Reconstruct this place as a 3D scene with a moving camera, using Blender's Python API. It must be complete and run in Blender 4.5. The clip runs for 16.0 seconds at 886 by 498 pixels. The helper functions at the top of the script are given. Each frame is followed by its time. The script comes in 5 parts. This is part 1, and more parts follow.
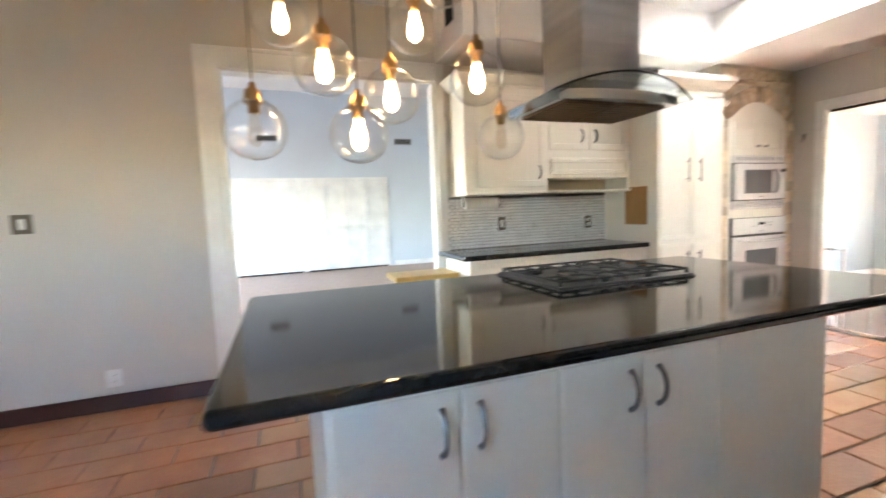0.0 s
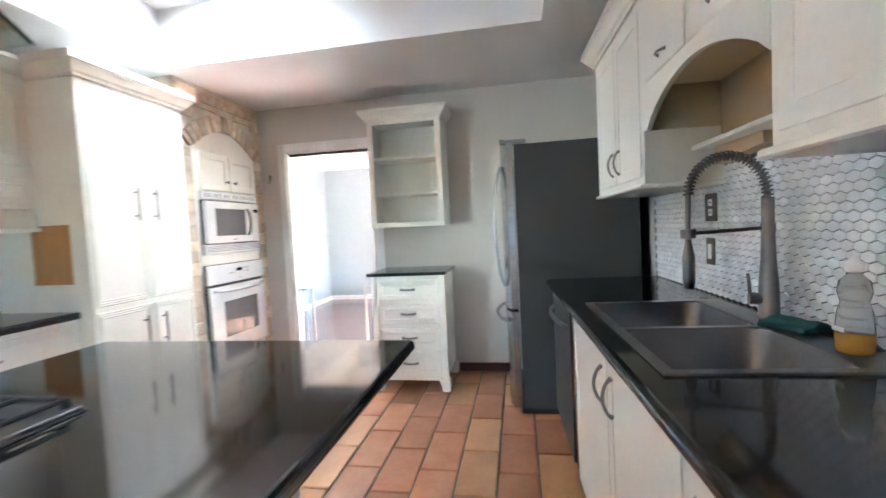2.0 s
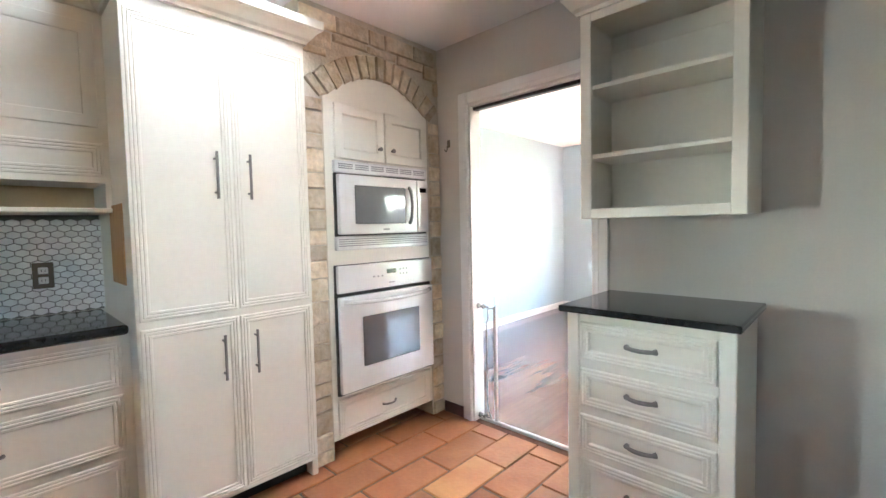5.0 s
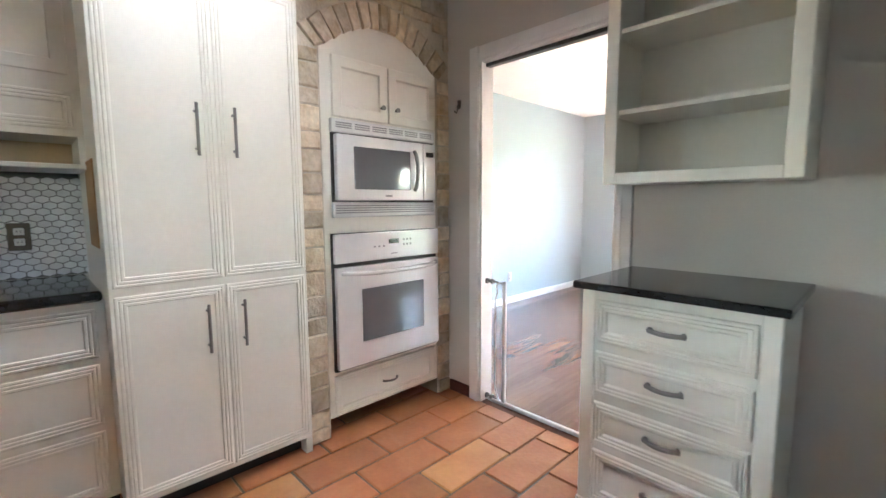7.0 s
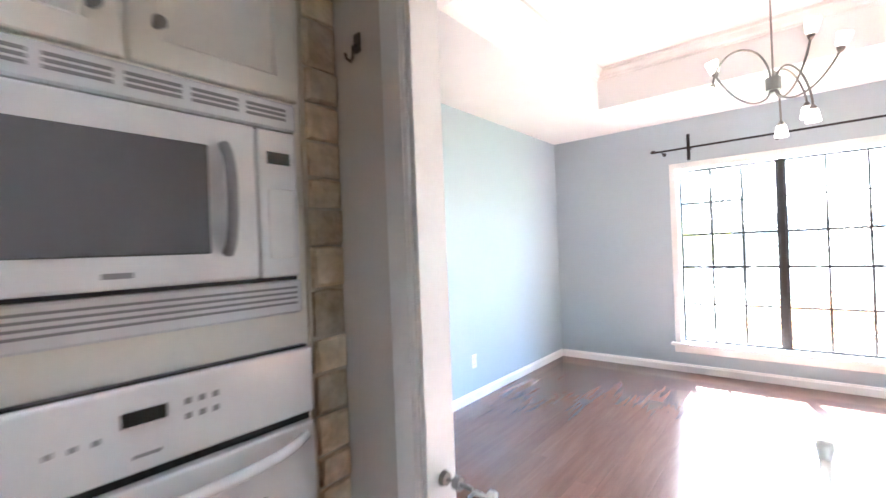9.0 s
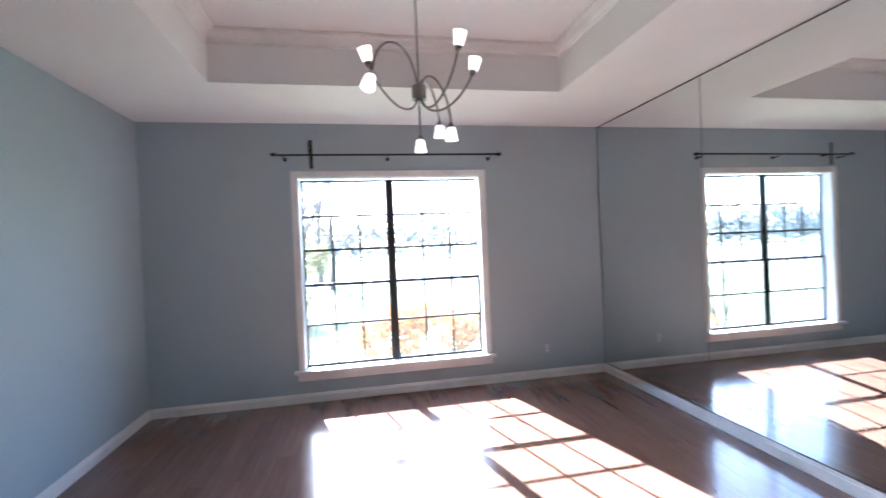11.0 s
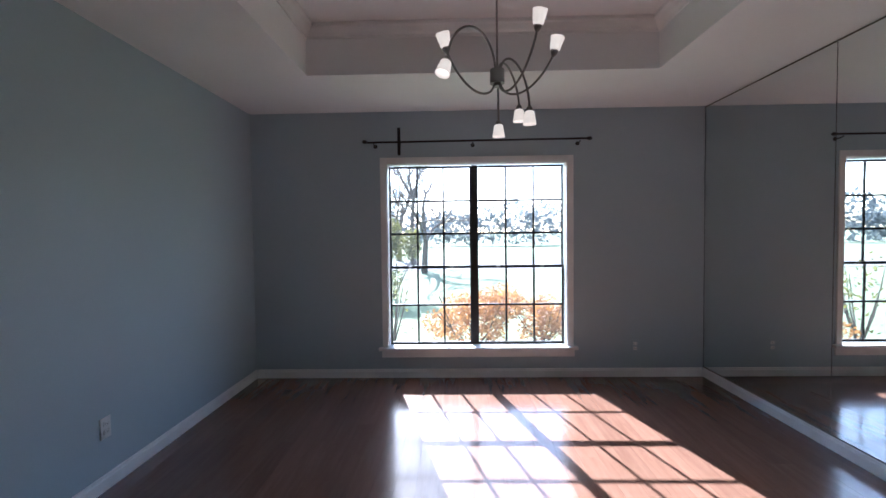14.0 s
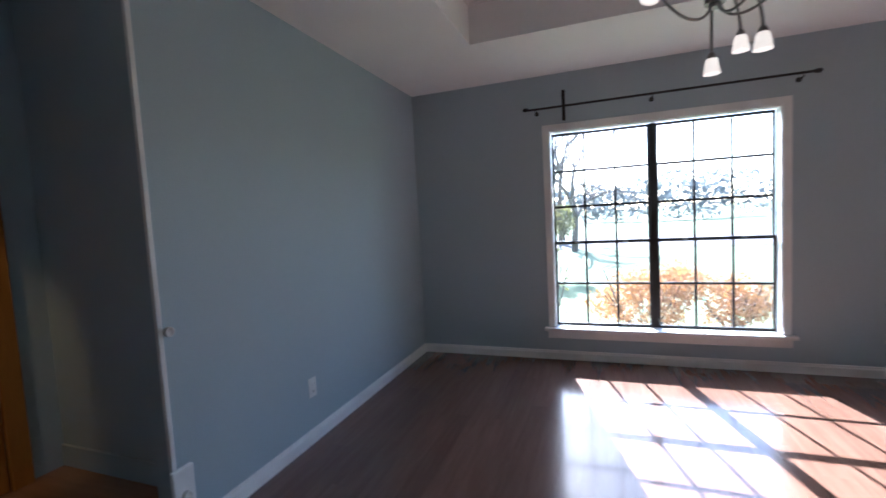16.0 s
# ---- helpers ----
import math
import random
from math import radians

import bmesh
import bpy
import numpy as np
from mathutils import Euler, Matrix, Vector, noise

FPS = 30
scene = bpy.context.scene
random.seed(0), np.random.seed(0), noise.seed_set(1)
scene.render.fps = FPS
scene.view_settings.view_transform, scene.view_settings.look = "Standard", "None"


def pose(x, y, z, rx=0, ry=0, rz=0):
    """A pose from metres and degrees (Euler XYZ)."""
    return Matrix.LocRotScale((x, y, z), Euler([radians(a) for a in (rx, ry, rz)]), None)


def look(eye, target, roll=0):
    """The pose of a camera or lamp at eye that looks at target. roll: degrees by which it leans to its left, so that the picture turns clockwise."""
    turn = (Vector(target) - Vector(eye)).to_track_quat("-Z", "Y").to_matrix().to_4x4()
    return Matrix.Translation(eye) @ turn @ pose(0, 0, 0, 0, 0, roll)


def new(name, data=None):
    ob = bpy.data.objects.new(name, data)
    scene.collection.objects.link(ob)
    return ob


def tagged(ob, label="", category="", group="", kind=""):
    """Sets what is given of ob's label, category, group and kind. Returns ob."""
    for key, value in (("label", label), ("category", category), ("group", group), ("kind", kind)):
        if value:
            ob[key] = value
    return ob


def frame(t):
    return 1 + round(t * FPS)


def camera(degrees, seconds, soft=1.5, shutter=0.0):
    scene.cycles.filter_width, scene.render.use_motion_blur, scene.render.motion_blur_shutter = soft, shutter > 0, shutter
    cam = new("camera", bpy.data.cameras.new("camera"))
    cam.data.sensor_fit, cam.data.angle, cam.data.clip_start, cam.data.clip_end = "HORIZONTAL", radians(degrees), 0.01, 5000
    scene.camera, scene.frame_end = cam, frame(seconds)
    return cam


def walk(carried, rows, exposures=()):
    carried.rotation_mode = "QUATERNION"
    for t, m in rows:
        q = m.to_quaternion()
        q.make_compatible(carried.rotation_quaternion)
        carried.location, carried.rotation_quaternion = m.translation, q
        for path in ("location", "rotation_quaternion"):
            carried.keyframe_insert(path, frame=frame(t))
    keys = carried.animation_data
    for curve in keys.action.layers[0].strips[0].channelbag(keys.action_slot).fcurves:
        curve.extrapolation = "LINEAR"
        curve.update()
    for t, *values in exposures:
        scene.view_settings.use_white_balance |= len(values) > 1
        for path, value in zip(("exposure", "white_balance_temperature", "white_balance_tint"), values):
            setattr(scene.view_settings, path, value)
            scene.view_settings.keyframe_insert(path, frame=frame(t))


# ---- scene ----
cam = camera(91.5, 16.0, shutter=0.4)
PATH = [
    (0, (0.2, 0.405, 1.245), (-1.674, 1.084, 1.073), -2.3),
    (0.5, (0.08, 0.625, 1.226), (-1.583, 1.735, 1.177), -1.7),
    (1, (-0.013, 0.864, 1.253), (-1.426, 2.278, 1.286), -1.1),
    (1.5, (-0.141, 1.073, 1.247), (-1.072, 2.842, 1.186), -0.6),
    (2, (-0.273, 1.347, 1.276), (-0.618, 3.315, 1.177), -2.9),
    (2.5, (-0.291, 1.745, 1.278), (-0.5, 3.733, 1.221), -2.3),
    (3, (-0.3, 2.141, 1.273), (-0.489, 4.13, 1.18), -1.6),
    (3.5, (-0.387, 2.499, 1.292), (-0.695, 4.473, 1.185), -1.8),
    (4, (-0.503, 2.809, 1.287), (-1.479, 4.554, 1.226), -1.0),
    (4.5, (-0.545, 2.931, 1.282), (-1.861, 4.434, 1.182), -1.8),
    (4.7, (-0.569, 2.948, 1.278), (-1.929, 4.412, 1.184), -1.7),
    (6.8, (-0.609, 3.075, 1.237), (-2.031, 4.471, 1.068), -0.8),
    (7, (-0.671, 3.139, 1.226), (-2.099, 4.523, 1.015), -0.3),
    (7.5, (-0.902, 3.401, 1.274), (-2.346, 4.771, 1.078), 0.2),
    (8, (-1.168, 3.673, 1.259), (-2.581, 5.083, 1.13), -1.4),
    (8.2, (-1.282, 3.814, 1.252), (-2.697, 5.226, 1.191), -1.9),
    (10.3, (-2.092, 5.033, 1.373), (-2.495, 6.992, 1.351), -2.4),
    (10.5, (-2.11, 5.092, 1.365), (-2.267, 7.086, 1.343), -2.5),
    (11, (-2.082, 5.149, 1.345), (-1.704, 7.113, 1.323), -2.4),
    (11.5, (-2.035, 5.138, 1.337), (-1.336, 7.012, 1.301), -1.6),
    (12, (-2.002, 5.101, 1.326), (-1.142, 6.906, 1.289), -0.8),
    (12.5, (-1.979, 5.092, 1.322), (-1.071, 6.874, 1.282), -0.9),
    (13, (-1.985, 5.11, 1.325), (-1.199, 6.948, 1.263), -1.3),
    (13.5, (-1.989, 5.128, 1.327), (-1.719, 7.109, 1.262), -0.9),
    (14, (-1.986, 5.133, 1.336), (-2.034, 7.131, 1.265), -0.7),
    (14.5, (-1.98, 5.132, 1.335), (-2.07, 7.129, 1.261), -1.4),
    (15, (-1.977, 5.136, 1.323), (-2.139, 7.127, 1.22), -1.7),
    (15.5, (-2.031, 5.177, 1.306), (-2.482, 7.115, 1.108), -1.2),
    (16, (-2.196, 5.265, 1.295), (-2.887, 7.137, 1.153), -3.1),
]
EXPOSURE = [(0, 7.0, 6600, 11), (0.5, 7.2, 6000, 10), (1, 7.3, 5700, 8), (2, 7.3, 5500, 8), (3.5, 7.3, 5600, 8), (4.5, 7.0, 5800, 8), (7, 6.5, 5800, 9), (8, 6.6, 5700, 10), (8.2, 6.6, 5700, 10), (10.3, 4.9, 5050, 12), (11, 4.28, 5200, 12), (12, 3.7, 5250, 12), (12.5, 3.42, 5250, 12), (14, 2.95, 5250, 12), (16, 3.25, 5200, 11)]
walk(cam, [(t, look(eye, target, roll)) for t, eye, target, roll in PATH], EXPOSURE)

# ---- world, sun and daylight ----
SUN = Vector((0.38, -1.36, -1.0)).normalized()
world = bpy.data.worlds.new("world")
scene.world = world
world.use_nodes = True
sky = world.node_tree.nodes.new("ShaderNodeTexSky")
sky.sky_type, sky.sun_disc = "NISHITA", False
sky.sun_elevation = math.asin(-SUN.z)
sky.sun_rotation = math.atan2(-SUN.x, -SUN.y)
world.node_tree.links.new(sky.outputs[0], world.node_tree.nodes["Background"].inputs[0])
world.node_tree.nodes["Background"].inputs[1].default_value = 0.10


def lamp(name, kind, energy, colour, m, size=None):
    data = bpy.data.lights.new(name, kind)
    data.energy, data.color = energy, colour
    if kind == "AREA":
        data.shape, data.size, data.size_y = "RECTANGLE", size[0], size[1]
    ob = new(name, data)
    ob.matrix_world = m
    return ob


sun = lamp("sun", "SUN", 5.0, (1.0, 0.95, 0.88), look((0, 0, 0), SUN))
sun.data.angle = radians(0.5)
# unseen spot added for the warm light in the dim hall
spot = lamp("hall_light", "SPOT", 2.0, (1.0, 0.6, 0.2), look((-4.2, 5.5, 2.35), (-4.75, 6.2, 0.9)))
spot.data.spot_size, spot.data.spot_blend, spot.data.shadow_soft_size = radians(30), 0.6, 0.05
# area lamp added for daylight, in an unseen opening of the living room
lamp("living_fill", "AREA", 1.5, (0.93, 0.96, 1.0), look((-7.0, -3.97, 1.35), (-7.0, 0, 1.35)), (2.9, 1.6))


# ---- materials ----
def mat(name, colour, rough=0.5, metal=0.0, var=0.06, scale=3.0, bump=0.03, fine=80.0, rnd=0.0, coat=0.0, stretch=None, tint=None, tint_at=0.55, speck=0.0):
    m = bpy.data.materials.new(name)
    m.use_nodes = True
    nt = m.node_tree
    n, link = nt.nodes, nt.links.new
    b = n["Principled BSDF"]
    b.inputs["Roughness"].default_value, b.inputs["Metallic"].default_value = rough, metal
    b.inputs["Coat Weight"].default_value = coat
    b.inputs["Coat Roughness"].default_value = 0.08
    tc = n.new("ShaderNodeTexCoord")
    mp = n.new("ShaderNodeMapping")
    if stretch:
        mp.inputs["Scale"].default_value = stretch
    link(tc.outputs["Object"], mp.inputs[0])
    info = n.new("ShaderNodeObjectInfo")
    add = n.new("ShaderNodeVectorMath")
    add.operation = "ADD"
    link(mp.outputs[0], add.inputs[0])
    if rnd:
        shift = n.new("ShaderNodeVectorMath")
        shift.operation = "SCALE"
        shift.inputs[0].default_value = (17.0, 29.0, 11.0)
        link(info.outputs["Random"], shift.inputs["Scale"])
        link(shift.outputs[0], add.inputs[1])
    big = n.new("ShaderNodeTexNoise")
    big.inputs["Scale"].default_value, big.inputs["Detail"].default_value = scale, 6
    link(add.outputs[0], big.inputs["Vector"])
    small = n.new("ShaderNodeTexNoise")
    small.inputs["Scale"].default_value, small.inputs["Detail"].default_value = fine, 4
    link(add.outputs[0], small.inputs["Vector"])
    mixed = n.new("ShaderNodeMix")
    mixed.data_type = "RGBA"
    mixed.inputs["A"].default_value = (*colour, 1)
    mixed.inputs["B"].default_value = (*(tint or [c * 0.8 for c in colour]), 1)
    ramp = n.new("ShaderNodeMapRange")
    ramp.inputs["From Min"].default_value, ramp.inputs["From Max"].default_value = tint_at - 0.2, tint_at + 0.2
    link(big.outputs["Fac"], ramp.inputs["Value"])
    link(ramp.outputs[0], mixed.inputs["Factor"])
    hsv = n.new("ShaderNodeHueSaturation")
    link(mixed.outputs["Result"], hsv.inputs["Color"])
    val = n.new("ShaderNodeMath")
    val.operation = "MULTIPLY_ADD"
    val.inputs[1].default_value, val.inputs[2].default_value = 2 * var, 1 - var
    link(small.outputs["Fac"], val.inputs[0])
    if rnd:
        r = n.new("ShaderNodeMath")
        r.operation = "MULTIPLY_ADD"
        r.inputs[1].default_value, r.inputs[2].default_value = rnd, 1 - rnd / 2
        link(info.outputs["Random"], r.inputs[0])
        both = n.new("ShaderNodeMath")
        both.operation = "MULTIPLY"
        link(r.outputs[0], both.inputs[0])
        link(val.outputs[0], both.inputs[1])
        val = both
    link(val.outputs[0], hsv.inputs["Value"])
    out = hsv.outputs[0]
    if speck:
        vor = n.new("ShaderNodeTexVoronoi")
        vor.inputs["Scale"].default_value = 140
        link(tc.outputs["Object"], vor.inputs["Vector"])
        lt = n.new("ShaderNodeMath")
        lt.operation = "LESS_THAN"
        lt.inputs[1].default_value = speck
        link(vor.outputs["Distance"], lt.inputs[0])
        sp = n.new("ShaderNodeMix")
        sp.data_type = "RGBA"
        sp.inputs["B"].default_value = (0.12, 0.12, 0.13, 1)
        link(lt.outputs[0], sp.inputs["Factor"])
        link(out, sp.inputs["A"])
        out = sp.outputs["Result"]
    link(out, b.inputs["Base Color"])
    rr = n.new("ShaderNodeMath")
    rr.operation = "MULTIPLY_ADD"
    rr.inputs[1].default_value, rr.inputs[2].default_value = 0.25 * rough, rough * 0.875
    link(big.outputs["Fac"], rr.inputs[0])
    link(rr.outputs[0], b.inputs["Roughness"])
    if bump:
        bp = n.new("ShaderNodeBump")
        bp.inputs["Strength"].default_value, bp.inputs["Distance"].default_value = bump, 0.01
        link(small.outputs["Fac"], bp.inputs["Height"])
        link(bp.outputs[0], b.inputs["Normal"])
    return m


def glow(name, colour, strength):
    m = mat(name, (0.8, 0.8, 0.8), 0.5)
    b = m.node_tree.nodes["Principled BSDF"]
    b.inputs["Emission Color"].default_value = (*colour, 1)
    b.inputs["Emission Strength"].default_value = strength
    return m


def glass(name, colour=(1, 1, 1), rough=0.0, base=0.04, power_of=5.0):
    m = bpy.data.materials.new(name)
    m.use_nodes = True
    n, link = m.node_tree.nodes, m.node_tree.links.new
    out = n["Material Output"]
    n.remove(n["Principled BSDF"])
    gloss = n.new("ShaderNodeBsdfGlossy")
    gloss.inputs["Roughness"].default_value = rough
    clear = n.new("ShaderNodeBsdfTransparent")
    clear.inputs["Color"].default_value = (*colour, 1)
    face = n.new("ShaderNodeLayerWeight")
    face.inputs["Blend"].default_value = 0.5
    power = n.new("ShaderNodeMath")
    power.operation = "POWER"
    power.inputs[1].default_value = power_of
    link(face.outputs["Facing"], power.inputs[0])
    fres = n.new("ShaderNodeMath")
    fres.operation = "MULTIPLY_ADD"
    fres.inputs[1].default_value, fres.inputs[2].default_value = 0.9, base
    link(power.outputs[0], fres.inputs[0])
    mix = n.new("ShaderNodeMixShader")
    link(fres.outputs[0], mix.inputs[0])
    link(clear.outputs[0], mix.inputs[1])
    link(gloss.outputs[0], mix.inputs[2])
    link(mix.outputs[0], out.inputs["Surface"])
    return m


CREAM = mat("cream cabinet paint", (0.81, 0.785, 0.705), 0.36, var=0.04, scale=1.5, bump=0.03, fine=40, tint=(0.77, 0.74, 0.65))
WHITE = mat("white trim paint", (0.82, 0.81, 0.79), 0.35, var=0.03, bump=0.02)
CEILING = mat("ceiling paint", (0.80, 0.79, 0.78), 0.9, var=0.05, scale=2, bump=0.25, fine=160, tint=(0.77, 0.75, 0.74))
KWALL = mat("greige wall paint", (0.59, 0.555, 0.505), 0.75, var=0.04, scale=1.2, bump=0.12, fine=140, tint=(0.56, 0.525, 0.475))
BLUE = mat("blue grey wall paint", (0.40, 0.475, 0.515), 0.6, var=0.04, scale=1.1, bump=0.12, fine=140, tint=(0.38, 0.45, 0.49))
LBLUE = mat("pale blue wall paint", (0.57, 0.62, 0.67), 0.75, var=0.04, scale=1.2, bump=0.1, fine=140, tint=(0.55, 0.6, 0.65))
GRANITE = mat("black polished granite", (0.012, 0.012, 0.013), 0.07, var=0.3, scale=30, bump=0.0, fine=220, tint=(0.02, 0.02, 0.021), speck=0.05)
TERRA = mat("terracotta", (0.35, 0.125, 0.055), 0.3, var=0.14, scale=6, bump=0.14, fine=45, rnd=0.4, tint=(0.43, 0.19, 0.085), coat=0.25)
TERRA_B = mat("buff terracotta", (0.46, 0.235, 0.10), 0.3, var=0.1, scale=5, bump=0.12, fine=45, rnd=0.3, tint=(0.38, 0.16, 0.07), coat=0.25)
GROUT = mat("grey grout", (0.16, 0.13, 0.11), 0.95, var=0.15, bump=0.3)
WOODFLOOR = mat("dark oak floorboard", (0.15, 0.079, 0.054), 0.2, var=0.14, scale=3, bump=0.02, fine=26, rnd=0.22, stretch=(9, 0.9, 9), tint=(0.195, 0.108, 0.076), coat=0.35)
LIGHTFLOOR = mat("living room oak floor", (0.32, 0.17, 0.10), 0.3, var=0.15, scale=4, fine=26, stretch=(1, 8, 8))
STONE = mat("tumbled limestone brick", (0.50, 0.385, 0.245), 0.85, var=0.28, scale=11, bump=0.9, fine=38, rnd=0.55, tint=(0.70, 0.62, 0.49), tint_at=0.5)
MORTAR = mat("sandy mortar", (0.60, 0.54, 0.43), 0.95, var=0.15, scale=9, bump=0.6, fine=60)
STEEL = mat("brushed stainless steel", (0.62, 0.62, 0.63), 0.2, 1.0, var=0.03, scale=2, bump=0.008, fine=60, stretch=(1, 1, 14))
NICKEL = mat("satin nickel", (0.27, 0.26, 0.245), 0.33, 1.0, var=0.04, bump=0.0)
PEWTER_BAR = mat("brushed dark steel", (0.36, 0.36, 0.36), 0.34, 1.0, var=0.04, bump=0.0)
DARKSTEEL = mat("dark grey fridge side", (0.055, 0.054, 0.052), 0.42, 0.0, var=0.08, scale=2, bump=0.12, fine=220)
DARKSTEEL.node_tree.nodes["Principled BSDF"].inputs["Specular IOR Level"].default_value = 0.2
SINKMAT = mat("dark steel sink", (0.22, 0.22, 0.23), 0.3, 0.9, var=0.1, scale=6, bump=0.04, fine=90)
BLACK = mat("black plastic", (0.015, 0.015, 0.015), 0.4, var=0.1, bump=0.03)
IRON = mat("cast iron", (0.02, 0.02, 0.02), 0.55, 0.0, var=0.2, bump=0.2)
APPL = mat("white enamel", (0.82, 0.82, 0.81), 0.16, var=0.02, bump=0.0, coat=0.4)
DGLASS = mat("smoked appliance glass", (0.16, 0.165, 0.17), 0.06, var=0.03, bump=0.0)
GREY = mat("grey vent slots", (0.28, 0.28, 0.28), 0.6)
TILE = mat("white glazed tile", (0.86, 0.86, 0.85), 0.24, var=0.04, scale=12, bump=0.06, fine=25, rnd=0.08)
TGROUT = mat("grey tile grout", (0.19, 0.183, 0.172), 0.9, var=0.1)
NICHE = mat("tan niche lining", (0.66, 0.51, 0.32), 0.6, var=0.06, scale=2)
BAREWOOD = mat("bare plywood", (0.45, 0.24, 0.09), 0.55, var=0.12, scale=4, fine=30, stretch=(8, 8, 1))
YELLOWWOOD = mat("varnished pine", (0.62, 0.40, 0.14), 0.35, var=0.1, scale=4, fine=30, stretch=(1, 8, 8))
MAROON = mat("dark maroon baseboard", (0.055, 0.016, 0.012), 0.4, var=0.1)
FILTER = mat("bronze filter mesh", (0.20, 0.12, 0.055), 0.45, 0.8, var=0.3, scale=40, bump=0.3, fine=400)
MIRROR = mat("silvered mirror", (0.80, 0.83, 0.82), 0.0, 1.0, var=0.0, bump=0.0, tint=(0.80, 0.83, 0.82))
BRONZE = mat("dark bronze window metal", (0.022, 0.019, 0.017), 0.45, 0.3, var=0.1)
RODMAT = mat("matt black iron", (0.02, 0.02, 0.022), 0.5, 0.5, var=0.1)
BRASS = mat("antique brass", (0.62, 0.38, 0.18), 0.3, 1.0, var=0.05, bump=0.0)
CLEAR = glass("hazed window glass")
# a faint bluish film paints the hazy glare of the view into the panes
nodes, link_to = CLEAR.node_tree.nodes, CLEAR.node_tree.links.new
film = nodes.new("ShaderNodeBsdfTranslucent")
film.inputs["Color"].default_value = (0.85, 0.9, 0.97, 1)
haze_noise = nodes.new("ShaderNodeTexNoise")
haze_noise.inputs["Scale"].default_value, haze_noise.inputs["Detail"].default_value = 5.0, 5
amount = nodes.new("ShaderNodeMath")
amount.operation = "MULTIPLY"
amount.inputs[1].default_value = 0.007
link_to(haze_noise.outputs["Fac"], amount.inputs[0])
hazed = nodes.new("ShaderNodeMixShader")
link_to(amount.outputs[0], hazed.inputs[0])
link_to(nodes["Mix Shader"].outputs[0], hazed.inputs[1])
link_to(film.outputs[0], hazed.inputs[2])
link_to(hazed.outputs[0], nodes["Material Output"].inputs["Surface"])
GLOBE = glass("blown globe glass", base=0.07, power_of=3.0)
HOODGLASS = glass("hood glass", (0.90, 0.95, 0.94))
BULB = glow("warm filament bulb", (1.0, 0.62, 0.28), 0.5)
OFFBULB = glass("unlit bulb glass", (0.95, 0.9, 0.85))
LAMPSHADE = glow("lit frosted glass", (1.0, 0.80, 0.60), 0.10)
SKYPANEL = glow("skylight diffuser", (0.98, 0.99, 1.0), 0.5)
PLASTIC = mat("white plastic", (0.78, 0.77, 0.74), 0.35, var=0.03, bump=0.0)
PEWTER = mat("pewter wall plate", (0.16, 0.135, 0.11), 0.4, 0.6, var=0.1)
SOAP = mat("cloudy clear plastic", (0.80, 0.82, 0.80), 0.25, var=0.03, bump=0.0)
SOAP.node_tree.nodes["Principled BSDF"].inputs["Transmission Weight"].default_value = 0.92
SOAP.node_tree.nodes["Principled BSDF"].inputs["IOR"].default_value = 1.12
AMBER = mat("amber dish soap", (0.75, 0.33, 0.02), 0.15, var=0.03, bump=0.0)
TEAL = mat("teal sponge cloth", (0.02, 0.10, 0.09), 0.9, var=0.3, scale=30, bump=0.6, fine=120)
DISPLAY = mat("appliance display", (0.01, 0.012, 0.012), 0.15, bump=0.0)
# the hall's warm light is put into the orange of this door wood
ORANGEWOOD = mat("orange door wood, warm light in colour", (0.42, 0.17, 0.03), 0.4, var=0.12, scale=4, fine=30, stretch=(8, 8, 1))
GRASS = mat("lawn", (0.055, 0.10, 0.028), 0.9, var=0.3, scale=0.8, bump=0.4, fine=60, tint=(0.085, 0.11, 0.035))
ASPHALT = mat("asphalt", (0.06, 0.06, 0.062), 0.9, var=0.2, scale=1, bump=0.3)
BARK = mat("bark", (0.10, 0.075, 0.055), 0.9, var=0.3, scale=12, bump=0.5)


def leafy(name, colour):
    """A leaf that lets light through."""
    m = mat(name, colour, 0.6, var=0.3, scale=6)
    n, link = m.node_tree.nodes, m.node_tree.links.new
    t = n.new("ShaderNodeBsdfTranslucent")
    t.inputs["Color"].default_value = (*[min(1, c * 1.6) for c in colour], 1)
    mix = n.new("ShaderNodeMixShader")
    mix.inputs[0].default_value = 0.35
    link(n["Principled BSDF"].outputs[0], mix.inputs[1])
    link(t.outputs[0], mix.inputs[2])
    link(mix.outputs[0], n["Material Output"].inputs["Surface"])
    return m


LEAFO = leafy("orange leaves", (0.30, 0.14, 0.04))
LEAFY = leafy("yellow green leaves", (0.12, 0.115, 0.03))
LEAFG = leafy("grey green leaves", (0.10, 0.115, 0.12))


# ---- mesh helpers ----
def box(bm, x0, y0, z0, x1, y1, z1, bev=0.0, seg=1):
    m = Matrix.Translation(((x0 + x1) / 2, (y0 + y1) / 2, (z0 + z1) / 2)) @ Matrix.Diagonal((abs(x1 - x0), abs(y1 - y0), abs(z1 - z0), 1))
    vs = bmesh.ops.create_cube(bm, size=1, matrix=m)["verts"]
    if bev:
        es = list({e for v in vs for e in v.link_edges})
        bmesh.ops.bevel(bm, geom=es, offset=bev, segments=seg, affect="EDGES", profile=0.5)
    return bm


def B(*a, **k):
    return box(bmesh.new(), *a, **k)


def cyl(bm, p0, p1, r0, r1=None, seg=16):
    p0, p1 = Vector(p0), Vector(p1)
    d = p1 - p0
    m = Matrix.Translation((p0 + p1) / 2) @ d.to_track_quat("Z", "Y").to_matrix().to_4x4()
    bmesh.ops.create_cone(bm, cap_ends=True, segments=seg, radius1=r0, radius2=r0 if r1 is None else r1, depth=d.length, matrix=m)
    return bm


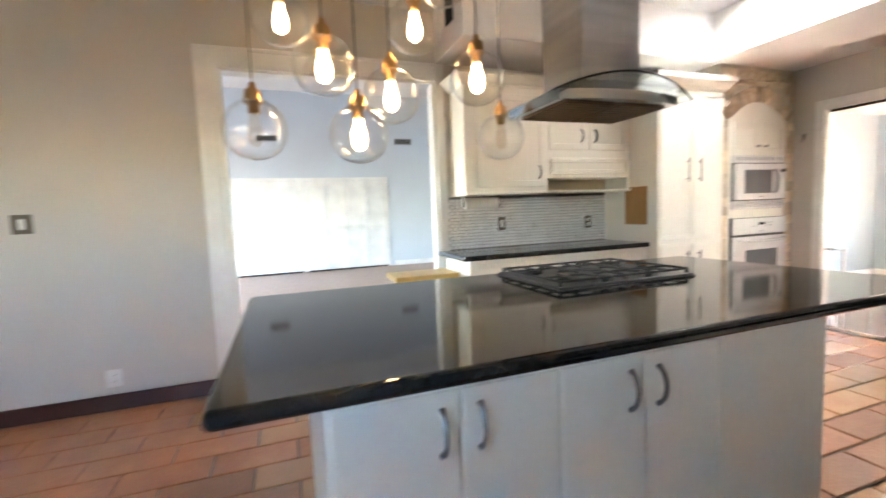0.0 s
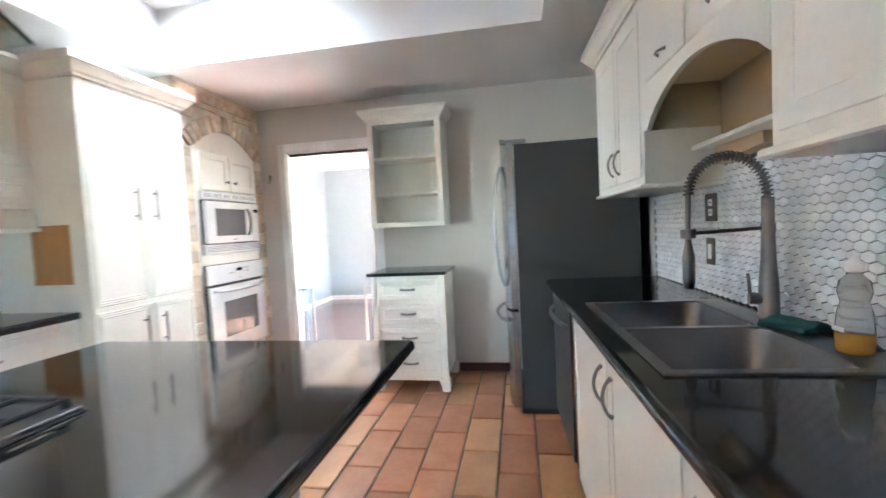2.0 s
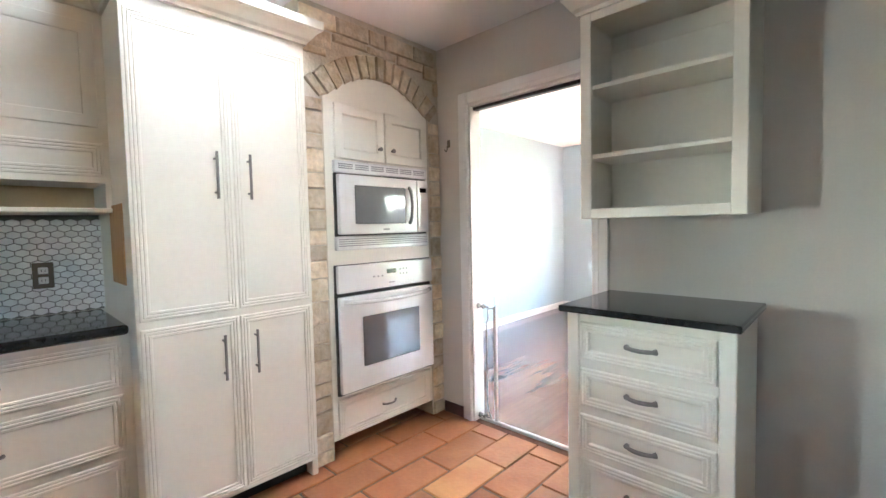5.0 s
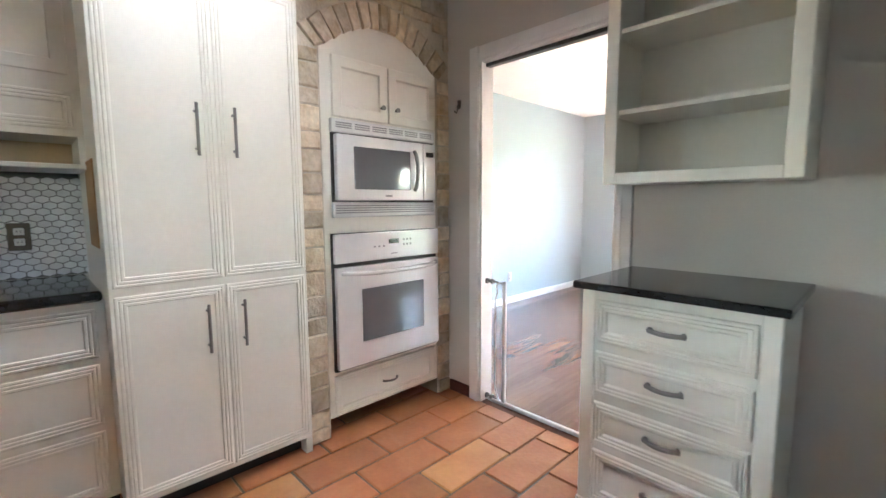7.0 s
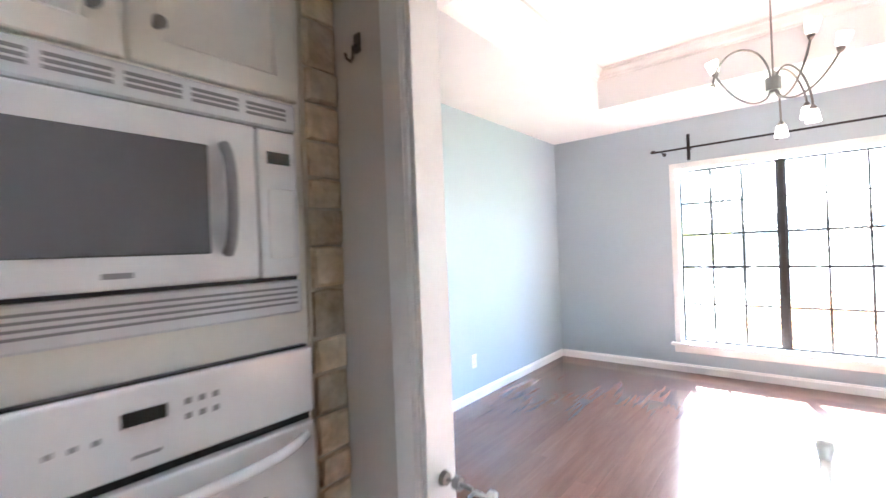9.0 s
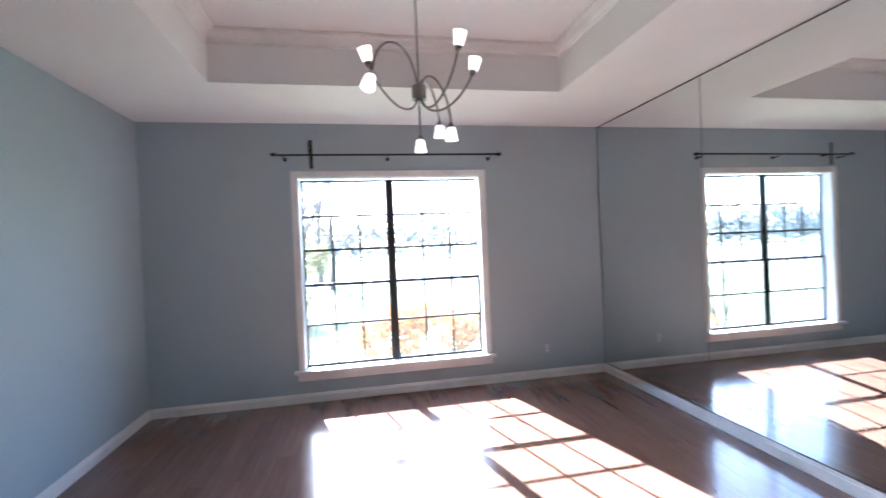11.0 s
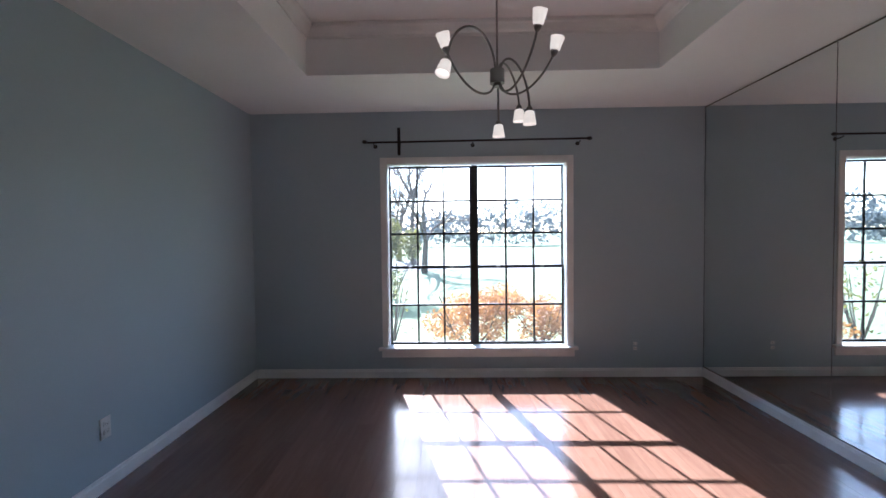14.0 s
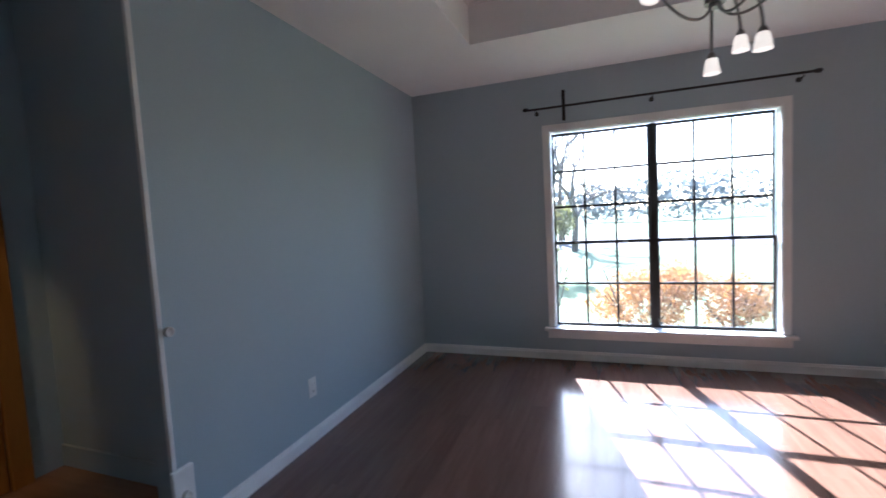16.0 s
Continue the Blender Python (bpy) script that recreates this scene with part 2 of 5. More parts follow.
def tube(bm, pts, r, seg=8):
    pts = [Vector(p) for p in pts]
    rings = []
    up = Vector((0.137, 0.21, 0.97)).normalized()
    for i, p in enumerate(pts):
        d = (pts[min(i + 1, len(pts) - 1)] - pts[max(i - 1, 0)]).normalized()
        if abs(d.dot(up)) > 0.98:
            up = Vector((0.97, 0.1, 0.2)).normalized()
        a = (up - d * up.dot(d)).normalized()
        up = a
        b = d.cross(a)
        rr = r[i] if isinstance(r, (list, tuple)) else r
        rings.append([bm.verts.new(p + a * rr * math.cos(2 * math.pi * k / seg) + b * rr * math.sin(2 * math.pi * k / seg)) for k in range(seg)])
    for s, e in zip(rings, rings[1:]):
        for k in range(seg):
            bm.faces.new((s[k], s[(k + 1) % seg], e[(k + 1) % seg], e[k]))
    bm.faces.new(rings[0][::-1])
    bm.faces.new(rings[-1])
    return bm


def lathe(bm, profile, seg=20, centre=(0, 0, 0)):
    c = Vector(centre)
    rings = [[bm.verts.new(c + Vector((r * math.cos(2 * math.pi * k / seg), r * math.sin(2 * math.pi * k / seg), z))) for k in range(seg)] for r, z in profile]
    for s, e in zip(rings, rings[1:]):
        for k in range(seg):
            bm.faces.new((s[k], s[(k + 1) % seg], e[(k + 1) % seg], e[k]))
    return bm


def prism(bm, poly, y0, y1):
    """A polygon in x, z drawn out from y0 to y1."""
    a = [bm.verts.new((x, y0, z)) for x, z in poly]
    b = [bm.verts.new((x, y1, z)) for x, z in poly]
    bm.faces.new(a)
    bm.faces.new(b[::-1])
    for i in range(len(poly)):
        j = (i + 1) % len(poly)
        bm.faces.new((a[i], b[i], b[j], a[j]))
    bmesh.ops.recalc_face_normals(bm, faces=bm.faces)
    return bm


def bez(pts, n=20):
    p = [Vector(q) for q in pts]
    out = []
    for i in range(n + 1):
        t = i / n
        q = list(p)
        while len(q) > 1:
            q = [u.lerp(v, t) for u, v in zip(q, q[1:])]
        out.append(q[0])
    return out


def panel(bm, x0, z0, x1, z1, y, rings, back=0.02):
    """A moulded front in the x, z plane that faces -y: rings of (inset, height) from the edge inwards."""
    loops = []
    for inset, h in [(0, -back)] + list(rings):
        loops.append([bm.verts.new(v) for v in ((x0 + inset, y - h, z0 + inset), (x1 - inset, y - h, z0 + inset), (x1 - inset, y - h, z1 - inset), (x0 + inset, y - h, z1 - inset))])
    bm.faces.new(loops[0])
    for s, e in zip(loops, loops[1:]):
        for k in range(4):
            bm.faces.new((s[k], s[(k + 1) % 4], e[(k + 1) % 4], e[k]))
    bm.faces.new(loops[-1])
    bmesh.ops.recalc_face_normals(bm, faces=bm.faces)
    return bm


FLUTED = [(0, 0.0), (0.003, 0.004), (0.010, 0.005), (0.013, 0.001), (0.016, 0.005), (0.023, 0.005), (0.026, 0.001), (0.029, 0.004), (0.037, 0.004), (0.042, -0.003), (0.045, -0.004)]
SHAKER = [(0, 0.0), (0.003, 0.003), (0.05, 0.003), (0.058, -0.006), (0.06, -0.006)]
SLAB = [(0, 0.0), (0.004, 0.003), (0.012, 0.004)]


def mesh_of(name, bm, material, smooth=False):
    me = bpy.data.meshes.new(name)
    bm.normal_update()
    bm.to_mesh(me)
    bm.free()
    me.materials.append(material)
    if smooth:
        me.polygons.foreach_set("use_smooth", [True] * len(me.polygons))
    return me


def part(name, bm, material, parent, label="", smooth=False):
    ob = new(name, mesh_of(name, bm, material, smooth))
    ob.parent = parent
    return tagged(ob, label)


def piece(name, me, parent, m):
    ob = new(name, me)
    ob.parent = parent
    ob.matrix_basis = m
    return ob


def thing(name, label, category, m=None, group=""):
    ob = new(name)
    ob.empty_display_size = 0.1
    if m is not None:
        ob.matrix_basis = m
    return tagged(ob, label, category, group)


def solid(name, bm, material, label, category, group="", smooth=False, m=None):
    ob = new(name, mesh_of(name, bm, material, smooth))
    if m is not None:
        ob.matrix_basis = m
    return tagged(ob, label, category, group)


def structure(name, bm, material, label="", smooth=False):
    return tagged(new(name, mesh_of(name, bm, material, smooth)), label, kind="structure")


def crown(bm, x0, x1, yf, zb, ends=True, h=0.09, out=0.07, depth=0.3):
    """A crown moulding along x on a front at yf, with returned ends."""
    prof = [(0.0, 0.0), (0.012, 0.0), (0.016, 0.014), (0.03, 0.024), (0.05, 0.052), (0.062, 0.066), (out, 0.07), (out, h)]
    loops = []
    for o, z in prof:
        e = o if ends else 0
        loops.append([bm.verts.new(v) for v in ((x0 - e, yf + depth, zb + z), (x0 - e, yf - o, zb + z), (x1 + e, yf - o, zb + z), (x1 + e, yf + depth, zb + z))])
    for s, t in zip(loops, loops[1:]):
        for k in range(4):
            bm.faces.new((s[k], s[(k + 1) % 4], t[(k + 1) % 4], t[k]))
    bm.faces.new(loops[0])
    bm.faces.new(loops[-1])
    bmesh.ops.recalc_face_normals(bm, faces=bm.faces)
    return bm


def bow_pull(x, z, y, length, vertical=True, rise=0.028, r=0.0055):
    """An arched bar pull on a front at y that faces -y."""
    bm = bmesh.new()
    pts = []
    for i in range(13):
        u = i / 12
        s = (u - 0.5) * length
        o = rise * math.sin(math.pi * min(max(u, 0.0), 1.0)) ** 0.6
        pts.append((x, y - o, z + s) if vertical else (x + s, y - o, z))
    tube(bm, pts, [r * (1.5 if i in (0, 12) else 1.0 if i % 12 else 1) for i in range(13)], 8)
    return bm


def bar_pull(x, z, y, length):
    bm = bmesh.new()
    cyl(bm, (x, y - 0.032, z - length / 2), (x, y - 0.032, z + length / 2), 0.006, seg=10)
    for s in (-0.36, 0.36):
        cyl(bm, (x, y, z + s * length), (x, y - 0.032, z + s * length), 0.005, seg=8)
    return bm


def knob(x, z, y, r=0.013):
    bm = bmesh.new()
    cyl(bm, (x, y, z), (x, y - 0.016, z), r * 0.45, seg=10)
    cyl(bm, (x, y - 0.014, z), (x, y - 0.026, z), r * 0.8, r, seg=14)
    return bm


EASTWARD = 90     # turns a front that faces -y to face +x
WESTWARD = -90


# ---- structure ----
def walls(name, boxes, material, other=None, pick=None):
    bm = bmesh.new()
    for b in boxes:
        box(bm, *b)
    ob = structure(name, bm, material)
    if other:
        ob.data.materials.append(other)
        for p in ob.data.polygons:
            if pick(p.normal):
                p.material_index = 1
    return ob


KN0, KN1 = 5.09, 5.185      # wall between kitchen and dining room
DL, DR, DT = -2.365, -1.54, 2.04
walls("wall_north", [(-3.34, KN0, 0, DL, KN1, 3.1), (DR, KN0, 0, 0.68, KN1, 3.1), (DL, KN0, DT, DR, KN1, 3.1)], KWALL, BLUE, lambda n: n.y > 0.5)
# the sink wall runs a little askew
SKEW = Matrix.Translation((-0.11, 4.155, 0)) @ Matrix.Rotation(radians(2.3), 4, "Z") @ Matrix.Translation((0.11, -4.155, 0))
# the gap at y -1.5 to -0.75 is unseen, added to let daylight in
we = walls("wall_east", [(0.56, -2.3, 0, 0.68, -1.5, 3.1), (0.56, -0.75, 0, 0.68, KN0 + 0.05, 3.1), (0.56, -1.5, 0, 0.68, -0.75, 1.25), (0.56, -1.5, 1.95, 0.68, -0.75, 3.1)], KWALL)
we.matrix_basis = SKEW
walls("wall_south", [(-3.34, -2.32, 0, 1.1, -2.2, 3.1)], KWALL)
OL, OR, OT = 0.03, 1.62, 2.30
walls("wall_west", [(-3.34, -2.2, 0, -3.22, OL, 3.1), (-3.34, OR, 0, -3.22, KN0, 3.1), (-3.34, OL, OT, -3.22, OR, 3.1)], KWALL, LBLUE, lambda n: n.x < -0.5)

# kitchen floor bed, under the tiles
structure("floor_kitchen", B(-3.34, -2.32, -0.12, 1.1, KN0, -0.012), GROUT)
structure("threshold", B(DL, KN0, -0.1, DR, KN1 + 0.0009, -0.001), WOODFLOOR)

# raised middle of the kitchen ceiling, with dropped soffits round it
HIGH, LOW = 2.85, 2.45
SX0, SX1, SY0, SY1 = -2.29, -1.64, 3.47, 3.93
bm = bmesh.new()
for b in ((-3.34, -2.32, HIGH, SX0, KN0, HIGH + 0.08), (SX1, -2.32, HIGH, 1.1, KN0, HIGH + 0.08), (SX0, -2.32, HIGH, SX1, SY0, HIGH + 0.08), (SX0, SY1, HIGH, SX1, KN0, HIGH + 0.08)):
    box(bm, *b)
structure("ceiling_kitchen", bm, CEILING)
bm = bmesh.new()
box(bm, -3.22, 3.99, LOW, 0.56, KN0, HIGH)
box(bm, -3.22, 1.64, LOW, -2.62, 3.99, HIGH)
box(bm, -0.088, -2.2, LOW, 1.0, 3.99, HIGH)
structure("ceiling_soffit", bm, CEILING)
bm = bmesh.new()
for b in ((SX0 - 0.02, SY0 - 0.02, HIGH + 0.08, SX0, SY1 + 0.02, HIGH + 0.3), (SX1, SY0 - 0.02, HIGH + 0.08, SX1 + 0.02, SY1 + 0.02, HIGH + 0.3), (SX0, SY0 - 0.02, HIGH + 0.08, SX1, SY0, HIGH + 0.3), (SX0, SY1, HIGH + 0.08, SX1, SY1 + 0.02, HIGH + 0.3)):
    box(bm, *b)
structure("skylight_shaft", bm, CEILING)
sl = thing("skylight", "bright white diffuser panel in the raised kitchen ceiling", "skylight", pose(0, 0, HIGH))
part("diffuser", B(SX0 + 0.002, SY0 + 0.002, 0.255, SX1 - 0.002, SY1 - 0.002, 0.27), SKYPANEL, sl, "glowing diffuser")
bm = bmesh.new()
for b in ((SX0, SY0, 0.0, SX0 + 0.02, SY1, 0.034), (SX1 - 0.02, SY0, 0, SX1, SY1, 0.034), (SX0 + 0.02, SY0, 0, SX1 - 0.02, SY0 + 0.02, 0.034), (SX0 + 0.02, SY1 - 0.02, 0, SX1 - 0.02, SY1, 0.034)):
    box(bm, b[0], b[1], b[2] - 0.006, b[3], b[4], b[5], bev=0.003)
part("frame", bm, WHITE, sl)


def vent(name, label, w, h, slats, m, material, slot):
    """A louvred register in the x, z plane, facing -y."""
    v = thing(name, label, "air vent", m)
    bm = bmesh.new()
    f = 0.018
    for b in ((-w / 2, -h / 2, w / 2, -h / 2 + f), (-w / 2, h / 2 - f, w / 2, h / 2), (-w / 2, -h / 2 + f, -w / 2 + f, h / 2 - f), (w / 2 - f, -h / 2 + f, w / 2, h / 2 - f)):
        box(bm, b[0], -0.012, b[1], b[2], 0, b[3], bev=0.003)
    part("frame", bm, material, v)
    part("backing", B(-w / 2 + f, -0.003, -h / 2 + f, w / 2 - f, -0.001, h / 2 - f), slot, v)
    n = slats
    for i in range(n):
        z = -h / 2 + f + (i + 0.5) * (h - 2 * f) / n
        bm = B(-w / 2 + f, -0.002, -0.001, w / 2 - f, 0.012, 0.001)
        bmesh.ops.transform(bm, matrix=pose(0, -0.008, z, -35), verts=bm.verts)
        part("slat", bm, material, v)
    return v


vent("ceiling_vent", "white ceiling register near the skylight", 0.3, 0.3, 8, pose(-0.97, 3.77, HIGH - 0.001, 90, 0, 0), WHITE, GREY)
vent("wall_vent", "small dark register on the soffit end", 0.14, 0.2, 6, pose(-2.86, 1.638, 2.72), RODMAT, BLACK)

# door casings
def casing(name, x0, x1, zt, y, face, w=0.075, t=0.016, material=WHITE):
    """Casing round an opening in a wall along x; face -1 lies on the -y side."""
    bm = bmesh.new()
    for (a, b, c, d) in ((x0 - w, 0, x0, zt + w), (x1, 0, x1 + w, zt + w), (x0, zt, x1, zt + w)):
        box(bm, a, y, b, c, y + face * t, d, bev=0.004)
        box(bm, a + w * 0.62 if a < x0 - w / 2 else a + 0.006, y + face * t, b, c - 0.006 if a < x0 - w / 2 else c - w * 0.62 if a == x1 else c, y + face * (t + 0.005), d if a != x0 else zt + 0.028, bev=0.002)
    return structure(name, bm, material)


casing("trim_door_kitchen", DL, DR, DT, KN0, -1)
bm = bmesh.new()
for b in ((DL - 0.002, KN0 - 0.004, 0, DL + 0.014, KN1 + 0.004, DT), (DR - 0.014, KN0 - 0.004, 0, DR + 0.002, KN1 + 0.004, DT), (DL + 0.014, KN0 - 0.004, DT - 0.014, DR - 0.014, KN1 + 0.004, DT + 0.002)):
    box(bm, *b, bev=0.002)
structure("trim_jamb", bm, WHITE)
structure("trim_track", B(DL + 0.016, KN0 + 0.028, DT - 0.034, DR - 0.016, KN0 + 0.066, DT - 0.015), BLACK)
bm = bmesh.new()
box(bm, DL - 0.06, KN1, 0, DL, KN1 + 0.01, DT + 0.06, bev=0.003)
box(bm, DR, KN1, 0, DR + 0.06, KN1 + 0.01, DT + 0.06, bev=0.003)
box(bm, DL, KN1, DT, DR, KN1 + 0.01, DT + 0.06, bev=0.003)
structure("trim_door_dining", bm, WHITE)
# wide cased opening to the living room
bm = bmesh.new()
W = 0.14
for b in ((-3.22, OL - W, 0, -3.195, OL, OT + W), (-3.22, OR, 0, -3.195, OR + 0.08, OT + W), (-3.22, OL, OT, -3.195, OR, OT + W)):
    box(bm, *b, bev=0.005)
for b in ((-3.195, OL - W, 0, -3.186, OL - W + 0.025, OT + W), (-3.195, OL - 0.03, 0, -3.186, OL - 0.008, OT + 0.008), (-3.195, OL - W + 0.025, OT + W - 0.03, -3.186, OR + 0.08, OT + W)):
    box(bm, *b, bev=0.004)
for b in ((-3.345, OL - 0.001, 0, -3.215, OL + 0.018, OT), (-3.345, OR - 0.018, 0, -3.215, OR + 0.001, OT), (-3.345, OL + 0.018, OT - 0.018, -3.215, OR - 0.018, OT + 0.001)):
    box(bm, *b, bev=0.003)
structure("trim_opening_living", bm, WHITE)

# baseboards
bm = bmesh.new()
box(bm, -3.22, -2.2, 0, -3.2, OL - W, 0.11, bev=0.006)
structure("baseboard_west", bm, MAROON)
bm = bmesh.new()
box(bm, -2.615, KN0 - 0.014, 0, DL - 0.078, KN0, 0.075, bev=0.005)
box(bm, -0.83, KN0 - 0.014, 0, -0.31, KN0, 0.075, bev=0.005)
structure("baseboard_north", bm, MAROON)

# ---- living room beyond the cased opening ----
structure("floor_living", B(-10.2, -4.2, -0.1, -3.34, 4.95, -0.002), LIGHTFLOOR)
# the gap in the south side is unseen, added to let daylight in
walls("wall_living", [(-10.2, -4.2, 0, -10.0, 4.95, 4.0), (-10.0, 4.85, 0, -3.34, 4.95, 4.0), (-10.0, -4.2, 0, -8.5, -4.0, 4.0), (-5.5, -4.2, 0, -3.34, -4.0, 4.0), (-8.5, -4.2, 0, -5.5, -4.0, 0.5), (-8.5, -4.2, 2.2, -5.5, -4.0, 4.0), (-3.34, -4.2, 0, -3.22, -2.2, 4.0), (-3.34, -2.2, 3.1, -3.22, 4.95, 4.0)], LBLUE)
structure("ceiling_living", B(-10.2, -4.2, 4.0, -3.22, 4.95, 4.1), CEILING)
bm = bmesh.new()
for y0, y1 in ((-4.0, -0.95), (2.85, 4.85)):
    box(bm, -10.0, y0, 0, -9.985, y1, 0.11, bev=0.004)
structure("baseboard_living", bm, WHITE)


def closet(y0, y1, z1):
    c = thing("closet_door", "closed white louvred bifold closet door set", "closet door", pose(-9.995, y0, 0, 0, 0, 90), group="living room closets")
    w = y1 - y0
    bm = bmesh.new()
    for b in ((-0.07, -0.02, 0, 0, 0, z1 + 0.07), (w, -0.02, 0, w + 0.07, 0, z1 + 0.07), (0, -0.02, z1, w, 0, z1 + 0.07)):
        box(bm, *b, bev=0.004)
    part("casing", bm, WHITE, c)
    # black strip put in for the shade in the gap under the leaves
    part("gap_shade", B(0, -0.006, 0, w, -0.002, 0.03), BLACK, c)
    lw = w / 4
    for i in range(4):
        a = i * lw + 0.004
        e = (i + 1) * lw - 0.004
        bm = bmesh.new()
        for b in ((a, 0.035, a + 0.05, z1 - 0.006), (e - 0.05, 0.035, e, z1 - 0.006), (a + 0.05, 0.035, e - 0.05, 0.14), (a + 0.05, z1 - 0.09, e - 0.05, z1 - 0.006), (a + 0.05, 0.95, e - 0.05, 1.04)):
            box(bm, b[0], -0.028, b[1], b[2], -0.004, b[3], bev=0.003)
        leaf = part("leaf", bm, WHITE, c)
        part("back_panel", B(a + 0.05, -0.0075, 0.14, e - 0.05, -0.0045, z1 - 0.09), WHITE, leaf)
        bm = bmesh.new()
        for z in [0.15 + 0.03 * k for k in range(26)] + [1.045 + 0.03 * k for k in range(int((z1 - 1.15) / 0.03))]:
            v = [bm.verts.new(p) for p in ((a + 0.05, -0.02, z), (e - 0.05, -0.02, z), (e - 0.05, -0.01, z + 0.03), (a + 0.05, -0.01, z + 0.03))]
            bm.faces.new(v)
        part("louvre", bm, WHITE, leaf)
        if i in (1, 2):
            part("knob", knob(e - 0.03 if i == 1 else a + 0.03, 0.98, -0.028), NICKEL, leaf)
    return c


closet(-0.80, 0.72, 2.05)
closet(0.86, 2.68, 2.05)
vent("wall_vent", "dark return register high on the blue living room wall", 0.42, 0.14, 5, pose(-9.995, 0.15, 2.98, 0, 0, 90), GREY, BLACK)
vent("wall_vent", "dark return register high on the blue living room wall", 0.42, 0.14, 5, pose(-9.995, 3.18, 2.95, 0, 0, 90), GREY, BLACK)

# ---- dining room ----
DW, DE, DN = -3.85, 0.30, 9.11
HY = 6.45                      # south end of the west wall
CZ = 2.455
structure("floor_dining", B(DW, KN1, -0.12, DE + 0.1, DN + 0.15, -0.016), WOODFLOOR)
walls("wall_dining_west", [(DW - 0.1, HY, 0, DW, DN, 2.9)], BLUE)
WX0, WX1, WZ0, WZ1 = -2.60, -0.94, 0.285, 1.985
walls("wall_dining_north", [(DW - 0.1, DN, 0, WX0, DN + 0.16, 2.9), (WX1, DN, 0, DE + 0.12, DN + 0.16, 2.9), (WX0, DN, 0, WX1, DN + 0.16, WZ0), (WX0, DN, WZ1, WX1, DN + 0.16, 2.9)], BLUE)
walls("wall_dining_east", [(DE, KN1, 0, DE + 0.12, DN, 2.9)], BLUE)
TX0, TX1, TY0, TY1, TZ = -3.002, -0.555, 6.00, 8.18, 2.79
bm = bmesh.new()
for b in ((-4.95, KN1, CZ, TX0, DN + 0.1, CZ + 0.06), (TX1, KN1, CZ, DE + 0.1, DN + 0.1, CZ + 0.06), (TX0, KN1, CZ, TX1, TY0, CZ + 0.06), (TX0, TY1, CZ, TX1, DN + 0.1, CZ + 0.06),
          (TX0 - 0.05, TY0 - 0.05, TZ, TX1 + 0.05, TY1 + 0.05, TZ + 0.06),
          (TX0 - 0.05, TY0 - 0.05, CZ + 0.06, TX0, TY1 + 0.05, TZ), (TX1, TY0 - 0.05, CZ + 0.06, TX1 + 0.05, TY1 + 0.05, TZ), (TX0, TY0 - 0.05, CZ + 0.06, TX1, TY0, TZ), (TX0, TY1, CZ + 0.06, TX1, TY1 + 0.05, TZ)):
    box(bm, *b)
structure("ceiling_dining", bm, CEILING)
bm = bmesh.new()
prof = [(0.0, -0.085), (0.008, -0.085), (0.012, -0.07), (0.03, -0.058), (0.05, -0.03), (0.066, -0.022), (0.07, -0.008), (0.07, -0.001)]
loops = [[bm.verts.new(v) for v in ((TX0 + o, TY0 + o, TZ + z), (TX1 - o, TY0 + o, TZ + z), (TX1 - o, TY1 - o, TZ + z), (TX0 + o, TY1 - o, TZ + z))] for o, z in prof]
for s, e in zip(loops, loops[1:]):
    for k in range(4):
        bm.faces.new((s[k], s[(k + 1) % 4], e[(k + 1) % 4], e[k]))
structure("trim_tray_crown", bm, WHITE)


def baseboard(name, a, b, h=0.095, t=0.016):
    """A baseboard from a to b on the left-hand side of the wall line."""
    a, b = Vector((*a, 0)), Vector((*b, 0))
    d = (b - a)
    m = Matrix.Translation(a) @ Matrix.Rotation(math.atan2(d.y, d.x), 4, "Z")
    bm = bmesh.new()
    poly = [(0, 0), (t, 0), (t, h * 0.74), (t * 0.65, h * 0.82), (t * 0.5, h * 0.95), (t * 0.2, h), (0, h)]
    f = [bm.verts.new((0, y, z)) for y, z in poly]
    g = [bm.verts.new((d.length, y, z)) for y, z in poly]
    bm.faces.new(f)
    bm.faces.new(g[::-1])
    for i in range(len(poly)):
        j = (i + 1) % len(poly)
        bm.faces.new((f[i], g[i], g[j], f[j]))
    bmesh.ops.recalc_face_normals(bm, faces=bm.faces)
    bmesh.ops.transform(bm, matrix=m, verts=bm.verts)
    return structure(name, bm, WHITE)


baseboard("baseboard_dining_west", (DW, DN), (DW, HY + 0.085), 0.08)
baseboard("baseboard_dining_north", (DE - 0.018, DN), (DW + 0.018, DN), 0.08)
baseboard("baseboard_dining_east", (DE, KN1 + 0.02), (DE, DN), 0.08)

# raised hall beside the dining room
structure("floor_hall", B(-4.72, KN1, 0.0, DW, HY + 0.09, 0.18), LIGHTFLOOR)
structure("floor_hall_bed", B(-5.0, KN0 - 0.1, -0.12, DW, HY + 0.1, -0.001), GROUT)
walls("wall_hall", [(-4.87, HY + 0.09, 0.0, DW - 0.1, HY + 0.17, 2.44), (-4.87, KN0 - 0.2, 0, -4.72, HY + 0.09, 2.5), (-4.72, KN0 - 0.15, 0, -3.34, KN1 - 0.001, 2.5)], BLUE)
structure("trim_wall_end", B(DW - 0.016, HY - 0.006, 0.18, DW + 0.004, HY + 0.016, 2.44, bev=0.003), WHITE)
structure("baseboard_hall", B(DW - 0.004, HY - 0.016, 0.0, DW + 0.018, HY + 0.08, 0.33, bev=0.004), WHITE)
structure("baseboard_hall_north", B(-4.72, HY + 0.076, 0.18, DW - 0.108, HY + 0.09, 0.29, bev=0.004), BLUE)
